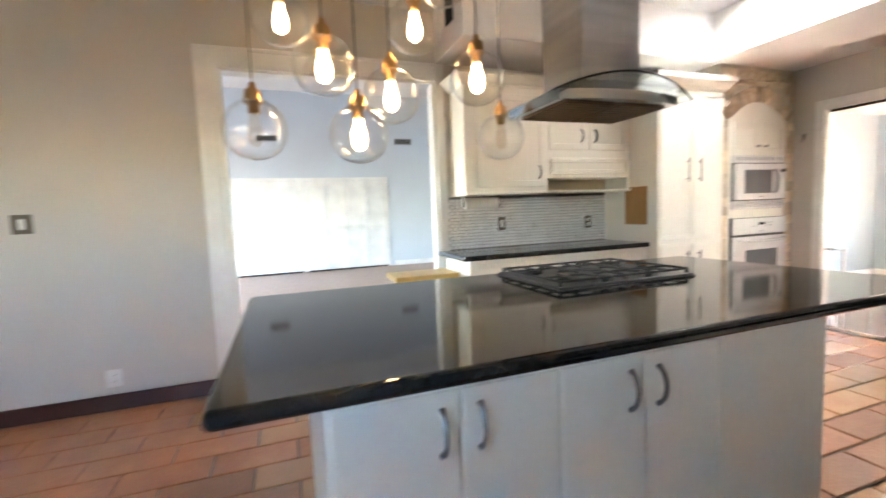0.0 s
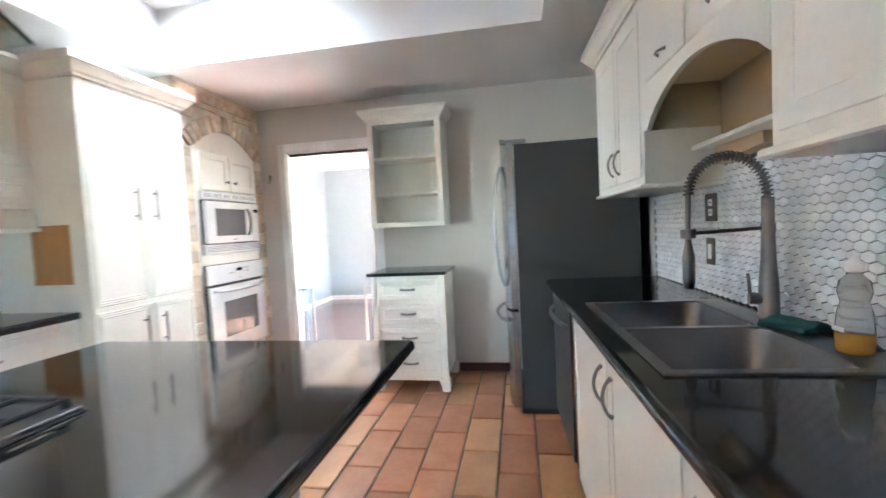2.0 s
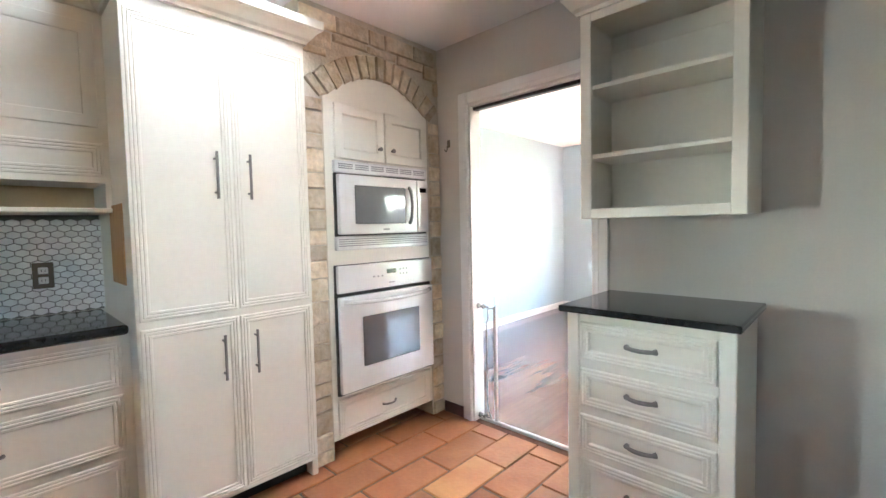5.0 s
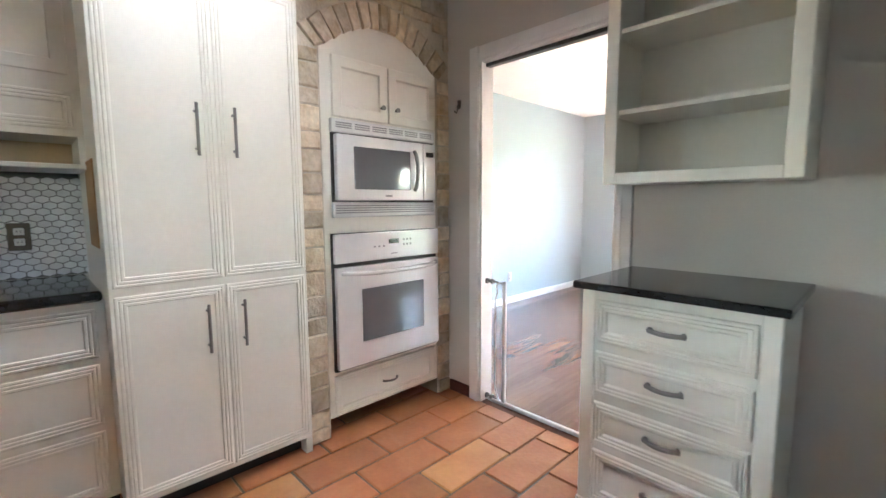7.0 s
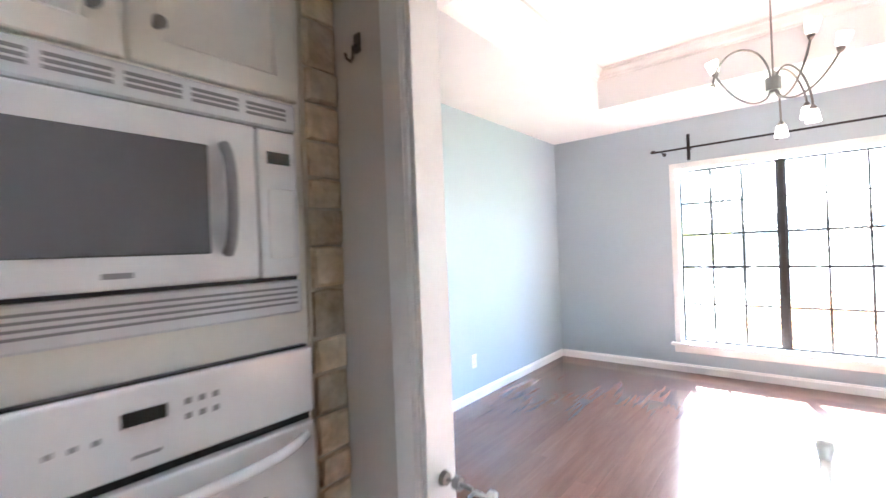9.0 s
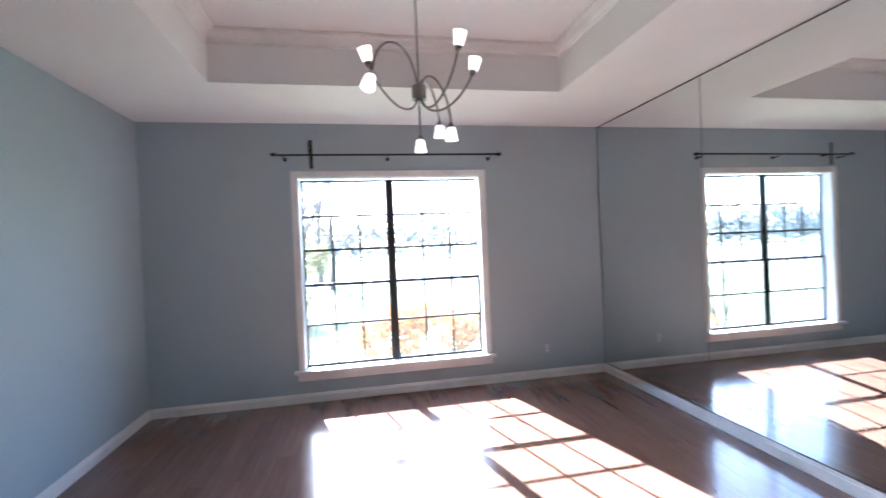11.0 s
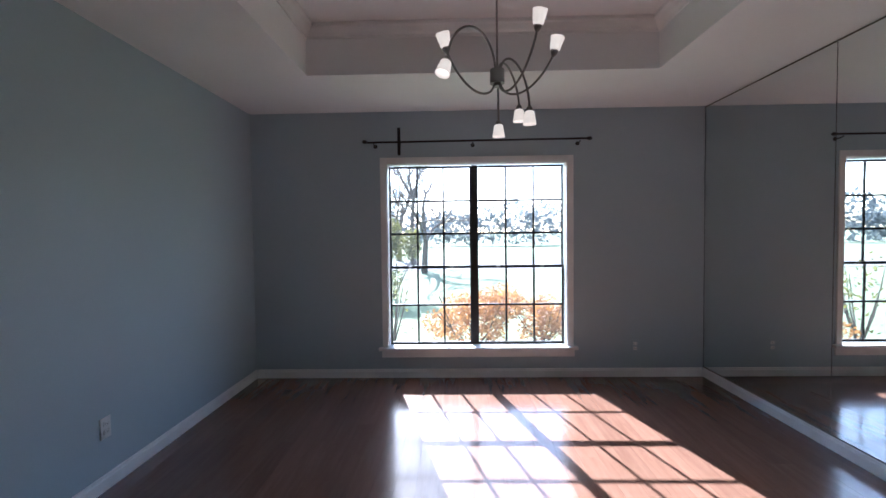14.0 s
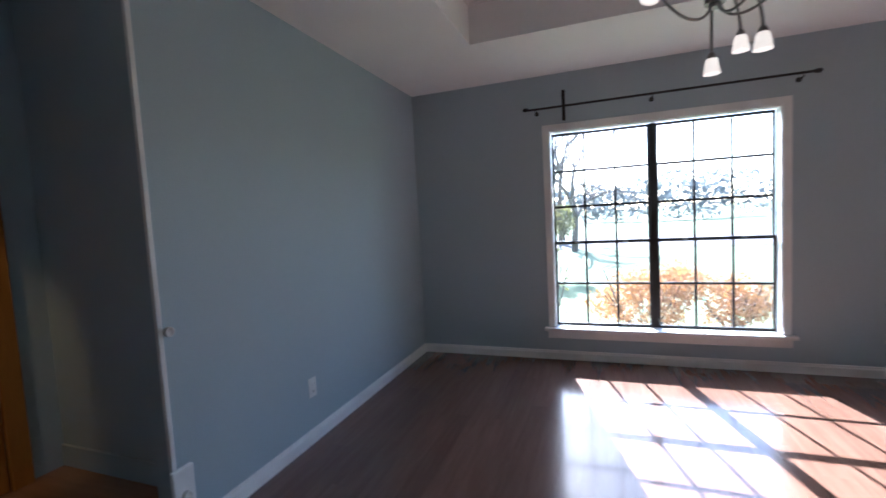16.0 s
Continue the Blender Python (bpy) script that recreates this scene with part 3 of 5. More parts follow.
hd = thing("hall_door", "wooden door in the dim raised hall with warm light painted orange", "door", pose(-4.715, HY - 0.49, 0.18, 0, 0, 90))
bm = bmesh.new()
for b in ((-0.44, 0, -0.36, 2.06), (0.36, 0, 0.44, 2.06), (-0.36, 1.98, 0.36, 2.06)):
    box(bm, b[0], -0.03, b[1], b[2], 0, b[3], bev=0.004)
part("casing", bm, ORANGEWOOD, hd)
part("slab", panel(bmesh.new(), -0.355, 0.005, 0.355, 1.975, -0.012, SHAKER, back=0.01), ORANGEWOOD, hd)
part("door_handle", knob(-0.29, 0.98, -0.016, 0.024), BRASS, hd)
# fittings of a gate on the wall end
for z, nm in ((0.90, "round white gate mounting cup on the wall end"), (0.215, "round white gate mounting cup near the floor")):
    bm = bmesh.new()
    lathe(bm, [(0.0, 0.0), (0.019, 0.0), (0.021, 0.004), (0.021, 0.016), (0.017, 0.02), (0.014, 0.012), (0.0, 0.011)], 18)
    bmesh.ops.transform(bm, matrix=pose(DW + 0.006 + (0.014 if z < 0.3 else 0), HY + 0.03, z, 0, 90, 0), verts=bm.verts)
    solid("gate_cup", bm, PLASTIC, nm, "gate fitting", "gate cups", True)


# ---- kitchen island ----
def slab_top(x0, y0, x1, y1, z0, z1, r=0.018):
    return box(bmesh.new(), x0, y0, z0, x1, y1, z1, bev=r, seg=4)


IX0, IX1, IY0, IY1, IZ = -1.84, -0.625, 0.24, 2.735, 0.91
solid("island_worktop", slab_top(IX0, IY0, IX1, IY1, IZ - 0.04, IZ), GRANITE, "polished black granite worktop on the kitchen island", "worktop", smooth=False)
island = thing("island_cabinet", "cream painted island base cabinet under black granite", "cabinet", pose(-0.665, 0.45, 0, 0, 0, EASTWARD))
IL = 1.575
part("body", B(0, 0.002, 0.09, IL, 1.10, IZ - 0.041, bev=0.003), CREAM, island)
part("plinth", B(0.02, 0.06, 0, IL - 0.02, 1.04, 0.09), BLACK, island)
for i, (a, b) in enumerate(((0.01, 0.293), (0.296, 0.555), (0.562, 0.817), (0.820, 1.08))):
    d = part("door", panel(bmesh.new(), a, 0.11, b, 0.855, 0.0, SLAB, back=0.0), CREAM, island)
    part("handle", bow_pull(b - 0.045 if i % 2 == 0 else a + 0.045, 0.762, -0.004, 0.105), NICKEL, d)
part("end_panel", panel(bmesh.new(), 1.09, 0.10, IL - 0.004, 0.865, 0.0, SLAB, back=0.0), CREAM, island)

# gas cooktop
ct = thing("gas_cooktop", "black five-burner gas cooktop with cast iron grates", "cooktop", pose(-1.505, 1.775, IZ))
CX, CY = 0.27, 0.36
part("tray", box(bmesh.new(), -CX, -CY, 0.0, CX, CY, 0.014, bev=0.006, seg=2), BLACK, ct)
part("trim", B(-CX - 0.004, -CY - 0.004, 0.0, CX + 0.004, CY + 0.004, 0.005, bev=0.002), BLACK, ct)
for x, y, r in ((-0.13, -0.235, 0.045), (0.12, -0.235, 0.035), (0.0, 0.0, 0.06), (-0.13, 0.235, 0.04), (0.12, 0.235, 0.045)):
    bm = bmesh.new()
    cyl(bm, (x, y, 0.013), (x, y, 0.024), r, r * 0.9, 20)
    cyl(bm, (x, y, 0.024), (x, y, 0.031), r * 0.7, r * 0.66, 20)
    part("burner", bm, IRON, ct)
for k in range(3):
    y0, y1 = -CY + 0.012 + k * 0.233, -CY + 0.240 + k * 0.233
    bm = bmesh.new()
    ym = (y0 + y1) / 2
    for b in ((-0.25, y0, 0.25, y0 + 0.012), (-0.25, y1 - 0.012, 0.25, y1), (-0.25, y0 + 0.012, -0.238, y1 - 0.012), (0.238, y0 + 0.012, 0.25, y1 - 0.012), (-0.238, ym - 0.006, -0.06, ym + 0.006), (0.06, ym - 0.006, 0.238, ym + 0.006), (-0.006, y0 + 0.012, 0.006, ym - 0.05), (-0.006, ym + 0.05, 0.006, y1 - 0.012), (-0.13, y0 + 0.012, -0.118, ym - 0.02), (0.118, y0 + 0.012, 0.13, ym - 0.02), (-0.13, ym + 0.02, -0.118, y1 - 0.012), (0.118, ym + 0.02, 0.13, y1 - 0.012)):
        box(bm, b[0], b[1], 0.028, b[2], b[3], 0.038, bev=0.003)
    for x in (-0.244, 0.244):
        for y in (y0 + 0.006, y1 - 0.006):
            box(bm, x - 0.006, y - 0.006, 0.013, x + 0.006, y + 0.006, 0.03)
    part("grate", bm, IRON, ct)
for k in range(5):
    bm = bmesh.new()
    y = -0.16 + 0.08 * k
    cyl(bm, (CX - 0.035, y, 0.012), (CX - 0.035, y, 0.034), 0.017, 0.015, 16)
    box(bm, CX - 0.05, y - 0.003, 0.034, CX - 0.02, y + 0.003, 0.038)
    part("control_knob", bm, NICKEL, ct)

# island range hood
hood = thing("range_hood", "stainless island hood with curved clear glass canopy", "range hood", pose(-1.425, 1.725, -0.04))
part("duct_cover", B(-0.15, -0.148, 1.795, 0.135, 0.148, HIGH + 0.04, bev=0.003), STEEL, hood)
bm = bmesh.new()
N = 14
rows = []
for zz, s in ((1.70, 1.0), (1.738, 1.0), (1.80, 0.60)):
    ring = []
    for i in range(N + 1):
        u = -1 + 2 * i / N
        ring.append(bm.verts.new(((0.19 + 0.045 * (1 - u * u)) * s + 0.0, 0.30 * u * s, zz)))
    for i in range(N + 1):
        u = 1 - 2 * i / N
        ring.append(bm.verts.new((-0.205 * s, 0.30 * u * s, zz)))
    rows.append(ring)
for s, e in zip(rows, rows[1:]):
    for k in range(len(s)):
        bm.faces.new((s[k], s[(k + 1) % len(s)], e[(k + 1) % len(s)], e[k]))
bm.faces.new(rows[0][::-1])
bm.faces.new(rows[-1])
part("canopy_body", bm, STEEL, hood)
for y0, y1 in ((-0.255, -0.01), (0.01, 0.255)):
    f = part("filter", B(-0.165, y0, 1.692, 0.165, y1, 1.699, bev=0.002), FILTER, hood, "bronze mesh grease filter")
    for k in range(9):
        x = -0.145 + 0.036 * k
        part("baffle", box(bmesh.new(), x - 0.003, y0 + 0.012, 1.689, x + 0.003, y1 - 0.012, 1.692), FILTER, f)
bm = bmesh.new()
cols = []
NU = 18
for i in range(NU + 1):
    u = -1 + 2 * i / NU
    y = 0.35 * u - 0.005
    z = 1.79 - 0.075 * u * u
    xf = 0.22 + 0.06 * (1 - u * u)
    cols.append([bm.verts.new((xx, y, z + o)) for o in (0.0, 0.007) for xx in (-0.30, xf)])
for s, e in zip(cols, cols[1:]):
    bm.faces.new((s[0], s[1], e[1], e[0]))
    bm.faces.new((s[2], e[2], e[3], s[3]))
    bm.faces.new((s[1], s[3], e[3], e[1]))
    bm.faces.new((s[0], e[0], e[2], s[2]))
bm.faces.new((cols[0][0], cols[0][2], cols[0][3], cols[0][1]))
bm.faces.new((cols[-1][0], cols[-1][1], cols[-1][3], cols[-1][2]))
part("glass_canopy", bm, HOODGLASS, hood, "curved clear glass canopy", True)
bm = bmesh.new()
tube(bm, [(0.223 + 0.06 * (1 - (k / 9) ** 2), 0.35 * k / 9 - 0.005, 1.794 - 0.075 * (k / 9) ** 2) for k in range(-9, 10)], 0.0045, 6)
part("glass_edge", bm, BLACK, hood, "dark polished glass edge")

# globe pendants over the island
LAMPS = [  # places of the globes and whether they are lit
    (-1.581, 0.475, 2.058, 1), (-1.329, 0.599, 1.812, 1), (-1.416, 0.954, 2.012, 1), (-1.382, 0.841, 1.739, 1), (-1.341, 0.708, 1.589, 1), (-1.302, 1.155, 1.801, 1), (-1.389, 0.367, 1.606, 0), (-1.557, 1.386, 1.634, 0), (-1.532, 1.12, 2.26, 1)]
globe_me = mesh_of("globe", lathe(bmesh.new(), [(0.028, 0.098), (0.045, 0.092), (0.07, 0.076), (0.09, 0.05), (0.102, 0.018), (0.104, -0.012), (0.097, -0.042), (0.08, -0.07), (0.054, -0.09), (0.025, -0.1), (0.001, -0.103)], 28), GLOBE, True)
cap_me = mesh_of("socket", lathe(bmesh.new(), [(0.001, 0.155), (0.010, 0.155), (0.012, 0.14), (0.026, 0.128), (0.030, 0.10), (0.030, 0.086), (0.019, 0.084), (0.019, 0.055), (0.001, 0.054)], 20), BRASS, True)
bulb_prof = [(0.001, 0.054), (0.014, 0.052), (0.016, 0.03), (0.024, 0.005), (0.027, -0.02), (0.022, -0.043), (0.010, -0.055), (0.001, -0.058)]
bulb_on = mesh_of("bulb", lathe(bmesh.new(), bulb_prof, 16), BULB, True)
bulb_off = mesh_of("bulb", lathe(bmesh.new(), bulb_prof, 16), OFFBULB, True)
for x, y, z, on in LAMPS:
    x, y, z = x - 0.02, y - 0.035, z - 0.06
    p = thing("pendant_lamp", "clear glass globe pendant with brass socket and " + ("lit warm bulb" if on else "unlit bulb"), "pendant lamp", pose(x, y, z), "globe pendants over the island")
    for nm, me in (("globe", globe_me), ("socket", cap_me), ("bulb", bulb_on if on else bulb_off)):
        piece(nm, me, p, Matrix.Identity(4))
    part("cord", cyl(bmesh.new(), (0, 0, 0.15), (0, 0, HIGH - 0.03 - z), 0.0025, seg=6), BLACK, p)
    part("ceiling_cap", cyl(bmesh.new(), (0, 0, HIGH - 0.03 - z), (0, 0, HIGH - z), 0.03, 0.034, 16), BRASS, p)

# ---- west run: counter, upper cabinets, pantry, ovens ----
wb = thing("base_cabinet", "cream base cabinet with fluted drawer fronts below black granite", "cabinet", pose(-2.69, 1.66, 0, 0, 0, EASTWARD))
WL = 1.672
part("body", B(0, 0.002, 0.1, WL, 0.525, 0.874), CREAM, wb)
part("plinth", B(0, 0.06, 0, WL, 0.52, 0.1), BLACK, wb)
for a, b in ((0.02, 0.8), (0.84, WL - 0.03)):
    for z0, z1 in ((0.66, 0.845), (0.40, 0.635), (0.125, 0.375)):
        d = part("drawer", panel(bmesh.new(), a, z0, b, z1, 0.0, FLUTED, back=0.0), CREAM, wb)
        part("handle", bow_pull((a + b) / 2, (z0 + z1) / 2, -0.004, 0.11, False), NICKEL, d)
solid("counter_worktop", slab_top(-3.215, 1.60, -2.65, 3.325, 0.875, 0.915, 0.014), GRANITE, "black polished granite counter along the tiled wall", "worktop")

wu = thing("wall_cabinet", "cream wall cabinet with open niche over the counter", "wall cabinet", pose(-2.895, 1.735, 0, 0, 0, EASTWARD))
UL = 1.60
part("carcass", B(0, 0.003, 1.70, UL, 0.32, 2.2), CREAM, wu)
part("left_carcass", B(0, 0.003, 1.385, 0.74, 0.32, 1.70), CREAM, wu)
part("bottom_board", B(0, -0.02, 1.365, UL, 0.32, 1.384, bev=0.003), CREAM, wu)
part("niche_lining", B(0.745, 0.30, 1.385, UL - 0.02, 0.318, 1.49), NICHE, wu, "tan niche back")
part("niche_side", B(UL - 0.02, 0.003, 1.385, UL, 0.32, 1.49), CREAM, wu)
part("niche_top", B(0.74, 0.003, 1.49, UL, 0.32, 1.70), CREAM, wu)
part("drawer", panel(bmesh.new(), 0.76, 1.515, UL - 0.02, 1.655, 0.0, FLUTED, back=0.0), CREAM, wu)
for i, (a, b, z0) in enumerate(((0.10, 0.72, 1.42), (0.76, 1.14, 1.72), (1.16, UL - 0.03, 1.72))):
    d = part("door", panel(bmesh.new(), a, z0, b, 2.15, 0.0, SHAKER, back=0.0), CREAM, wu)
    part("handle", bow_pull((b - 0.06) if i < 2 else a + 0.06, z0 + 0.12, -0.004, 0.1), NICKEL, d)
part("crown", crown(bmesh.new(), 0, UL, 0.002, 2.2, h=0.09), CREAM, wu)
structure("backsplash_bed_west", B(-3.222, 1.715, 0.915, -3.215, 3.33, 1.366), TGROUT)

pt = thing("pantry_cabinet", "tall cream pantry with fluted double doors", "pantry", pose(-2.585, 3.335, 0, 0, 0, EASTWARD))
PL = 0.752
part("body", B(0, 0.002, 0.08, PL, 0.632, 2.19, bev=0.002), CREAM, pt)
part("plinth", B(0.03, 0.07, 0, PL - 0.03, 0.63, 0.08), BLACK, pt)
for x in (0.0, PL - 0.035):
    part("foot", B(x, 0.0, 0, x + 0.035, 0.06, 0.079, bev=0.004), CREAM, pt)
for a, b in ((0.012, 0.384), (0.390, PL - 0.012)):
    for z0, z1, hz in ((0.925, 2.13, 1.515), (0.10, 0.895, 0.725)):
        d = part("door", panel(bmesh.new(), a, z0, b, z1, 0.0, FLUTED, back=0.0), CREAM, pt)
        part("handle", bar_pull(b - 0.072 if a < 0.2 else a + 0.062, hz, -0.004, 0.20), NICKEL, d)
part("crown", crown(bmesh.new(), 0, PL, 0.0, 2.19, h=0.11, out=0.075), CREAM, pt)
part("bare_patch", B(-0.004, 0.108, 1.065, -0.001, 0.365, 1.395), BAREWOOD, pt, "unpainted plywood patch")

# oven tower in the stone arch
ov = thing("oven_cabinet", "cream arched cabinet that holds oven and microwave", "cabinet", pose(-2.635, 4.215, 0, 0, 0, EASTWARD))
OW = 0.765
arch = [(0.0, 0.10), (OW, 0.10), (OW, 1.965)]
for i in range(1, 24):
    a = OW / 2 * math.cos(math.pi * i / 24)
    arch.append((OW / 2 + a, 1.965 + 0.175 * math.sin(math.pi * i / 24) ** 0.9))
arch.append((0.0, 1.965))
part("face_panel", prism(bmesh.new(), arch, 0.0, 0.5), CREAM, ov)
for i, (a, b) in enumerate(((0.06, 0.398), (0.406, OW - 0.016))):
    d = part("door", panel(bmesh.new(), a, 1.66, b, 1.955, -0.014, SHAKER, back=0.013), CREAM, ov)
    part("handle", knob(b - 0.045 if i == 0 else a + 0.045, 1.735, -0.017), NICKEL, d)
d = part("drawer", panel(bmesh.new(), 0.03, 0.115, OW - 0.03, 0.325, -0.012, FLUTED, back=0.011), CREAM, ov)
part("handle", bow_pull(OW / 2, 0.215, -0.014, 0.10, False), NICKEL, d)

oven = thing("wall_oven", "white built-in wall oven with dark window", "oven", pose(-2.637, 4.247, 0, 0, 0, EASTWARD))
W2 = 0.715
part("housing", B(0, -0.02, 0.348, W2, 0.45, 1.075), BLACK, oven)
door = part("door", box(bmesh.new(), 0.004, -0.05, 0.362, W2 - 0.004, -0.021, 0.90, bev=0.006, seg=2), APPL, oven)
part("window", box(bmesh.new(), 0.15, -0.053, 0.49, W2 - 0.13, -0.0495, 0.775, bev=0.002), DGLASS, door, "dark tinted oven window")
bm = bmesh.new()
tube(bm, [(0.03 + (W2 - 0.06) * k / 16, -0.05 - 0.042 * min(1, math.sin(math.pi * k / 16) * 2.2) ** 0.7, 0.872 - 0.012 * math.sin(math.pi * k / 16)) for k in range(17)], 0.012, 10)
part("handle", bm, APPL, door, smooth=True)
cp = part("control_panel", box(bmesh.new(), 0.0, -0.045, 0.92, W2, -0.021, 1.072, bev=0.006, seg=2), APPL, oven)
part("display", B(0.335, -0.047, 1.005, 0.405, -0.0445, 1.03), DISPLAY, cp)
for r in range(2):
    for k in range(3):
        part("button", B(0.435 + 0.025 * k, -0.0465, 0.99 + 0.028 * r, 0.447 + 0.025 * k, -0.0445, 1.001 + 0.028 * r), GREY, cp)
for k in range(3):
    part("button", B(0.235 + 0.03 * k, -0.0465, 0.99, 0.247 + 0.03 * k, -0.0445, 0.999), GREY, cp)
part("badge", B(0.35, -0.0465, 0.947, 0.395, -0.0445, 0.953), GREY, cp)

mw = thing("microwave_oven", "white built-in microwave with grey window and louvred trim", "microwave", pose(-2.637, 4.262, 0, 0, 0, EASTWARD))
W3 = 0.685
for z0, z1, slits in ((1.155, 1.232, 3), (1.582, 1.648, 3)):
    tr = part("trim_grille", box(bmesh.new(), -0.005, -0.028, z0, W3 + 0.005, -0.001, z1, bev=0.005), APPL, mw)
    if z0 < 1.3:
        for k in range(4):
            part("groove", B(0.01, -0.030, z0 + 0.022 + 0.012 * k, W3 - 0.01, -0.0275, z0 + 0.027 + 0.012 * k), GREY, tr)
    else:
        for g in range(6):
            for k in range(3):
                part("slot", B(0.02 + 0.11 * g, -0.0295, z0 + 0.022 + 0.011 * k, 0.112 + 0.11 * g, -0.0275, z0 + 0.028 + 0.011 * k), GREY, tr)
part("housing", B(0.0, -0.015, 1.233, W3, 0.4, 1.58), BLACK, mw)
door = part("door", box(bmesh.new(), 0.008, -0.052, 1.243, 0.575, -0.016, 1.572, bev=0.007, seg=2), APPL, mw)
part("window", box(bmesh.new(), 0.105, -0.055, 1.30, 0.475, -0.0515, 1.515, bev=0.003), DGLASS, door, "grey microwave window")
bm = bmesh.new()
tube(bm, [(0.508, -0.052 - 0.03 * math.sin(math.pi * k / 12) ** 0.5, 1.30 + 0.22 * k / 12) for k in range(13)], 0.011, 10)
part("handle", bm, GREY, door, "grey bow handle", True)
part("badge", B(0.30, -0.0545, 1.262, 0.345, -0.0515, 1.272), GREY, door)
cp = part("control_panel", box(bmesh.new(), 0.58, -0.050, 1.243, W3 - 0.01, -0.016, 1.572, bev=0.006, seg=2), APPL, mw)
part("display", B(0.60, -0.052, 1.495, 0.655, -0.0495, 1.522), DISPLAY, cp)
part("keypad", B(0.60, -0.0515, 1.285, 0.66, -0.0495, 1.44, bev=0.002), PLASTIC, cp, "white keypad")

# ---- north wall: drawers, shelf unit, hook ----
dc = thing("drawer_cabinet", "cream freestanding cabinet of four fluted drawers", "drawer cabinet", pose(-1.435, 4.60, 0))
DWID = 0.59
part("body", B(0.012, 0.002, 0.11, DWID - 0.012, 0.485, 0.914, bev=0.003), CREAM, dc)
for x0, x1 in ((0.0, 0.05), (DWID - 0.05, DWID)):
    part("stile", B(x0, -0.006, 0.10, x1, 0.03, 0.914, bev=0.004), CREAM, dc)
    poly = [(x0 - 0.004, 0.0), (x1 + 0.004, 0.0), (x1 + 0.012, 0.05), (x1 + 0.03, 0.1), (x0 - 0.004, 0.1)] if x0 == 0 else [(x0 - 0.004, 0.0), (x1 + 0.004, 0.0), (x1 + 0.004, 0.1), (x0 - 0.03, 0.1), (x0 - 0.012, 0.05)]
    part("foot", prism(bmesh.new(), poly, -0.01, 0.05), CREAM, dc)
    part("foot", prism(bmesh.new(), [(p[0], p[1]) for p in poly], 0.43, 0.483), CREAM, dc)
part("apron", B(0.06, -0.003, 0.085, DWID - 0.06, 0.02, 0.12, bev=0.004), CREAM, dc)
for z0, z1 in ((0.725, 0.880), (0.535, 0.69), (0.345, 0.50), (0.125, 0.315)):
    d = part("drawer", panel(bmesh.new(), 0.055, z0, DWID - 0.055, z1, -0.006, FLUTED, back=0.008), CREAM, dc)
    part("handle", bow_pull(DWID / 2, (z0 + z1) / 2 + 0.004, -0.01, 0.105, False, 0.024, 0.008), NICKEL, d)
solid("cabinet_worktop", box(bmesh.new(), -1.463, 4.568, 0.915, -0.829, 5.088, 0.942, bev=0.006, seg=2), GRANITE, "black granite top on the small drawer cabinet", "worktop")

sh = thing("shelf_unit", "empty cream open wall shelf with crown moulding", "wall shelf", pose(-1.463, 4.78, 0))
SW = 0.612
part("side_panel", B(0.0, 0.02, 1.30, 0.018, 0.305, 2.18), CREAM, sh)
part("side_panel", B(SW - 0.018, 0.02, 1.30, SW, 0.305, 2.18), CREAM, sh)
part("back_panel", B(0.018, 0.292, 1.315, SW - 0.018, 0.304, 2.16), CREAM, sh)
part("bottom_panel", B(0.018, 0.02, 1.30, SW - 0.018, 0.305, 1.318), CREAM, sh)
part("top_panel", B(0.0, 0.02, 2.162, SW, 0.305, 2.18), CREAM, sh)
bm = bmesh.new()
for b in ((0, 1.295, 0.048, 2.19), (SW - 0.048, 1.295, SW, 2.19), (0.048, 1.295, SW - 0.048, 1.338), (0.048, 2.135, SW - 0.048, 2.19)):
    box(bm, b[0], 0.0, b[1], b[2], 0.02, b[3], bev=0.003)
part("face_frame", bm, CREAM, sh)
for z in (1.565, 1.862):
    part("shelf", B(0.019, 0.022, z - 0.009, SW - 0.019, 0.29, z + 0.009, bev=0.002), CREAM, sh)
part("shelf_pins_rail", B(0.03, 0.286, 2.08, SW - 0.03, 0.291, 2.13), CREAM, sh)
part("crown", crown(bmesh.new(), 0, SW, 0.0, 2.17, h=0.085, out=0.06), CREAM, sh)

hk = thing("wall_hook", "small dark metal hook on the wall by the doorway", "hook", pose(-2.535, KN0, 1.80))
part("plate", box(bmesh.new(), -0.013, -0.005, -0.005, 0.013, 0, 0.045, bev=0.003), PEWTER, hk)
part("hook", tube(bmesh.new(), [(0, -0.005, 0.015), (0, -0.018, 0.005), (0, -0.018, -0.02), (0, -0.026, -0.034), (0, -0.038, -0.03), (0, -0.042, -0.018)], 0.0035, 8), PEWTER, hk)

# baby gate in the doorway
gt = thing("baby_gate", "white metal pressure-mounted baby gate standing open", "baby gate", pose(0, KN0 + 0.05, 0))
bm = bmesh.new()
box(bm, -2.335, -0.011, 0.004, -1.57, 0.011, 0.026, bev=0.004)
part("floor_bar", bm, PLASTIC, gt)
for x in (-2.215, -1.69):
    part("post", B(x - 0.011, -0.011, 0.026, x + 0.011, 0.011, 0.765, bev=0.004), PLASTIC, gt)
bm = bmesh.new()
tube(bm, [(-2.215, 0, 0.75), (-2.26, 0, 0.75), (-2.275, 0, 0.735), (-2.268, 0, 0.69), (-2.285, 0, 0.65), (-2.285, 0, 0.12), (-2.275, 0, 0.07), (-2.25, 0, 0.02)], 0.005, 8)
part("side_rod", bm, PLASTIC, gt)
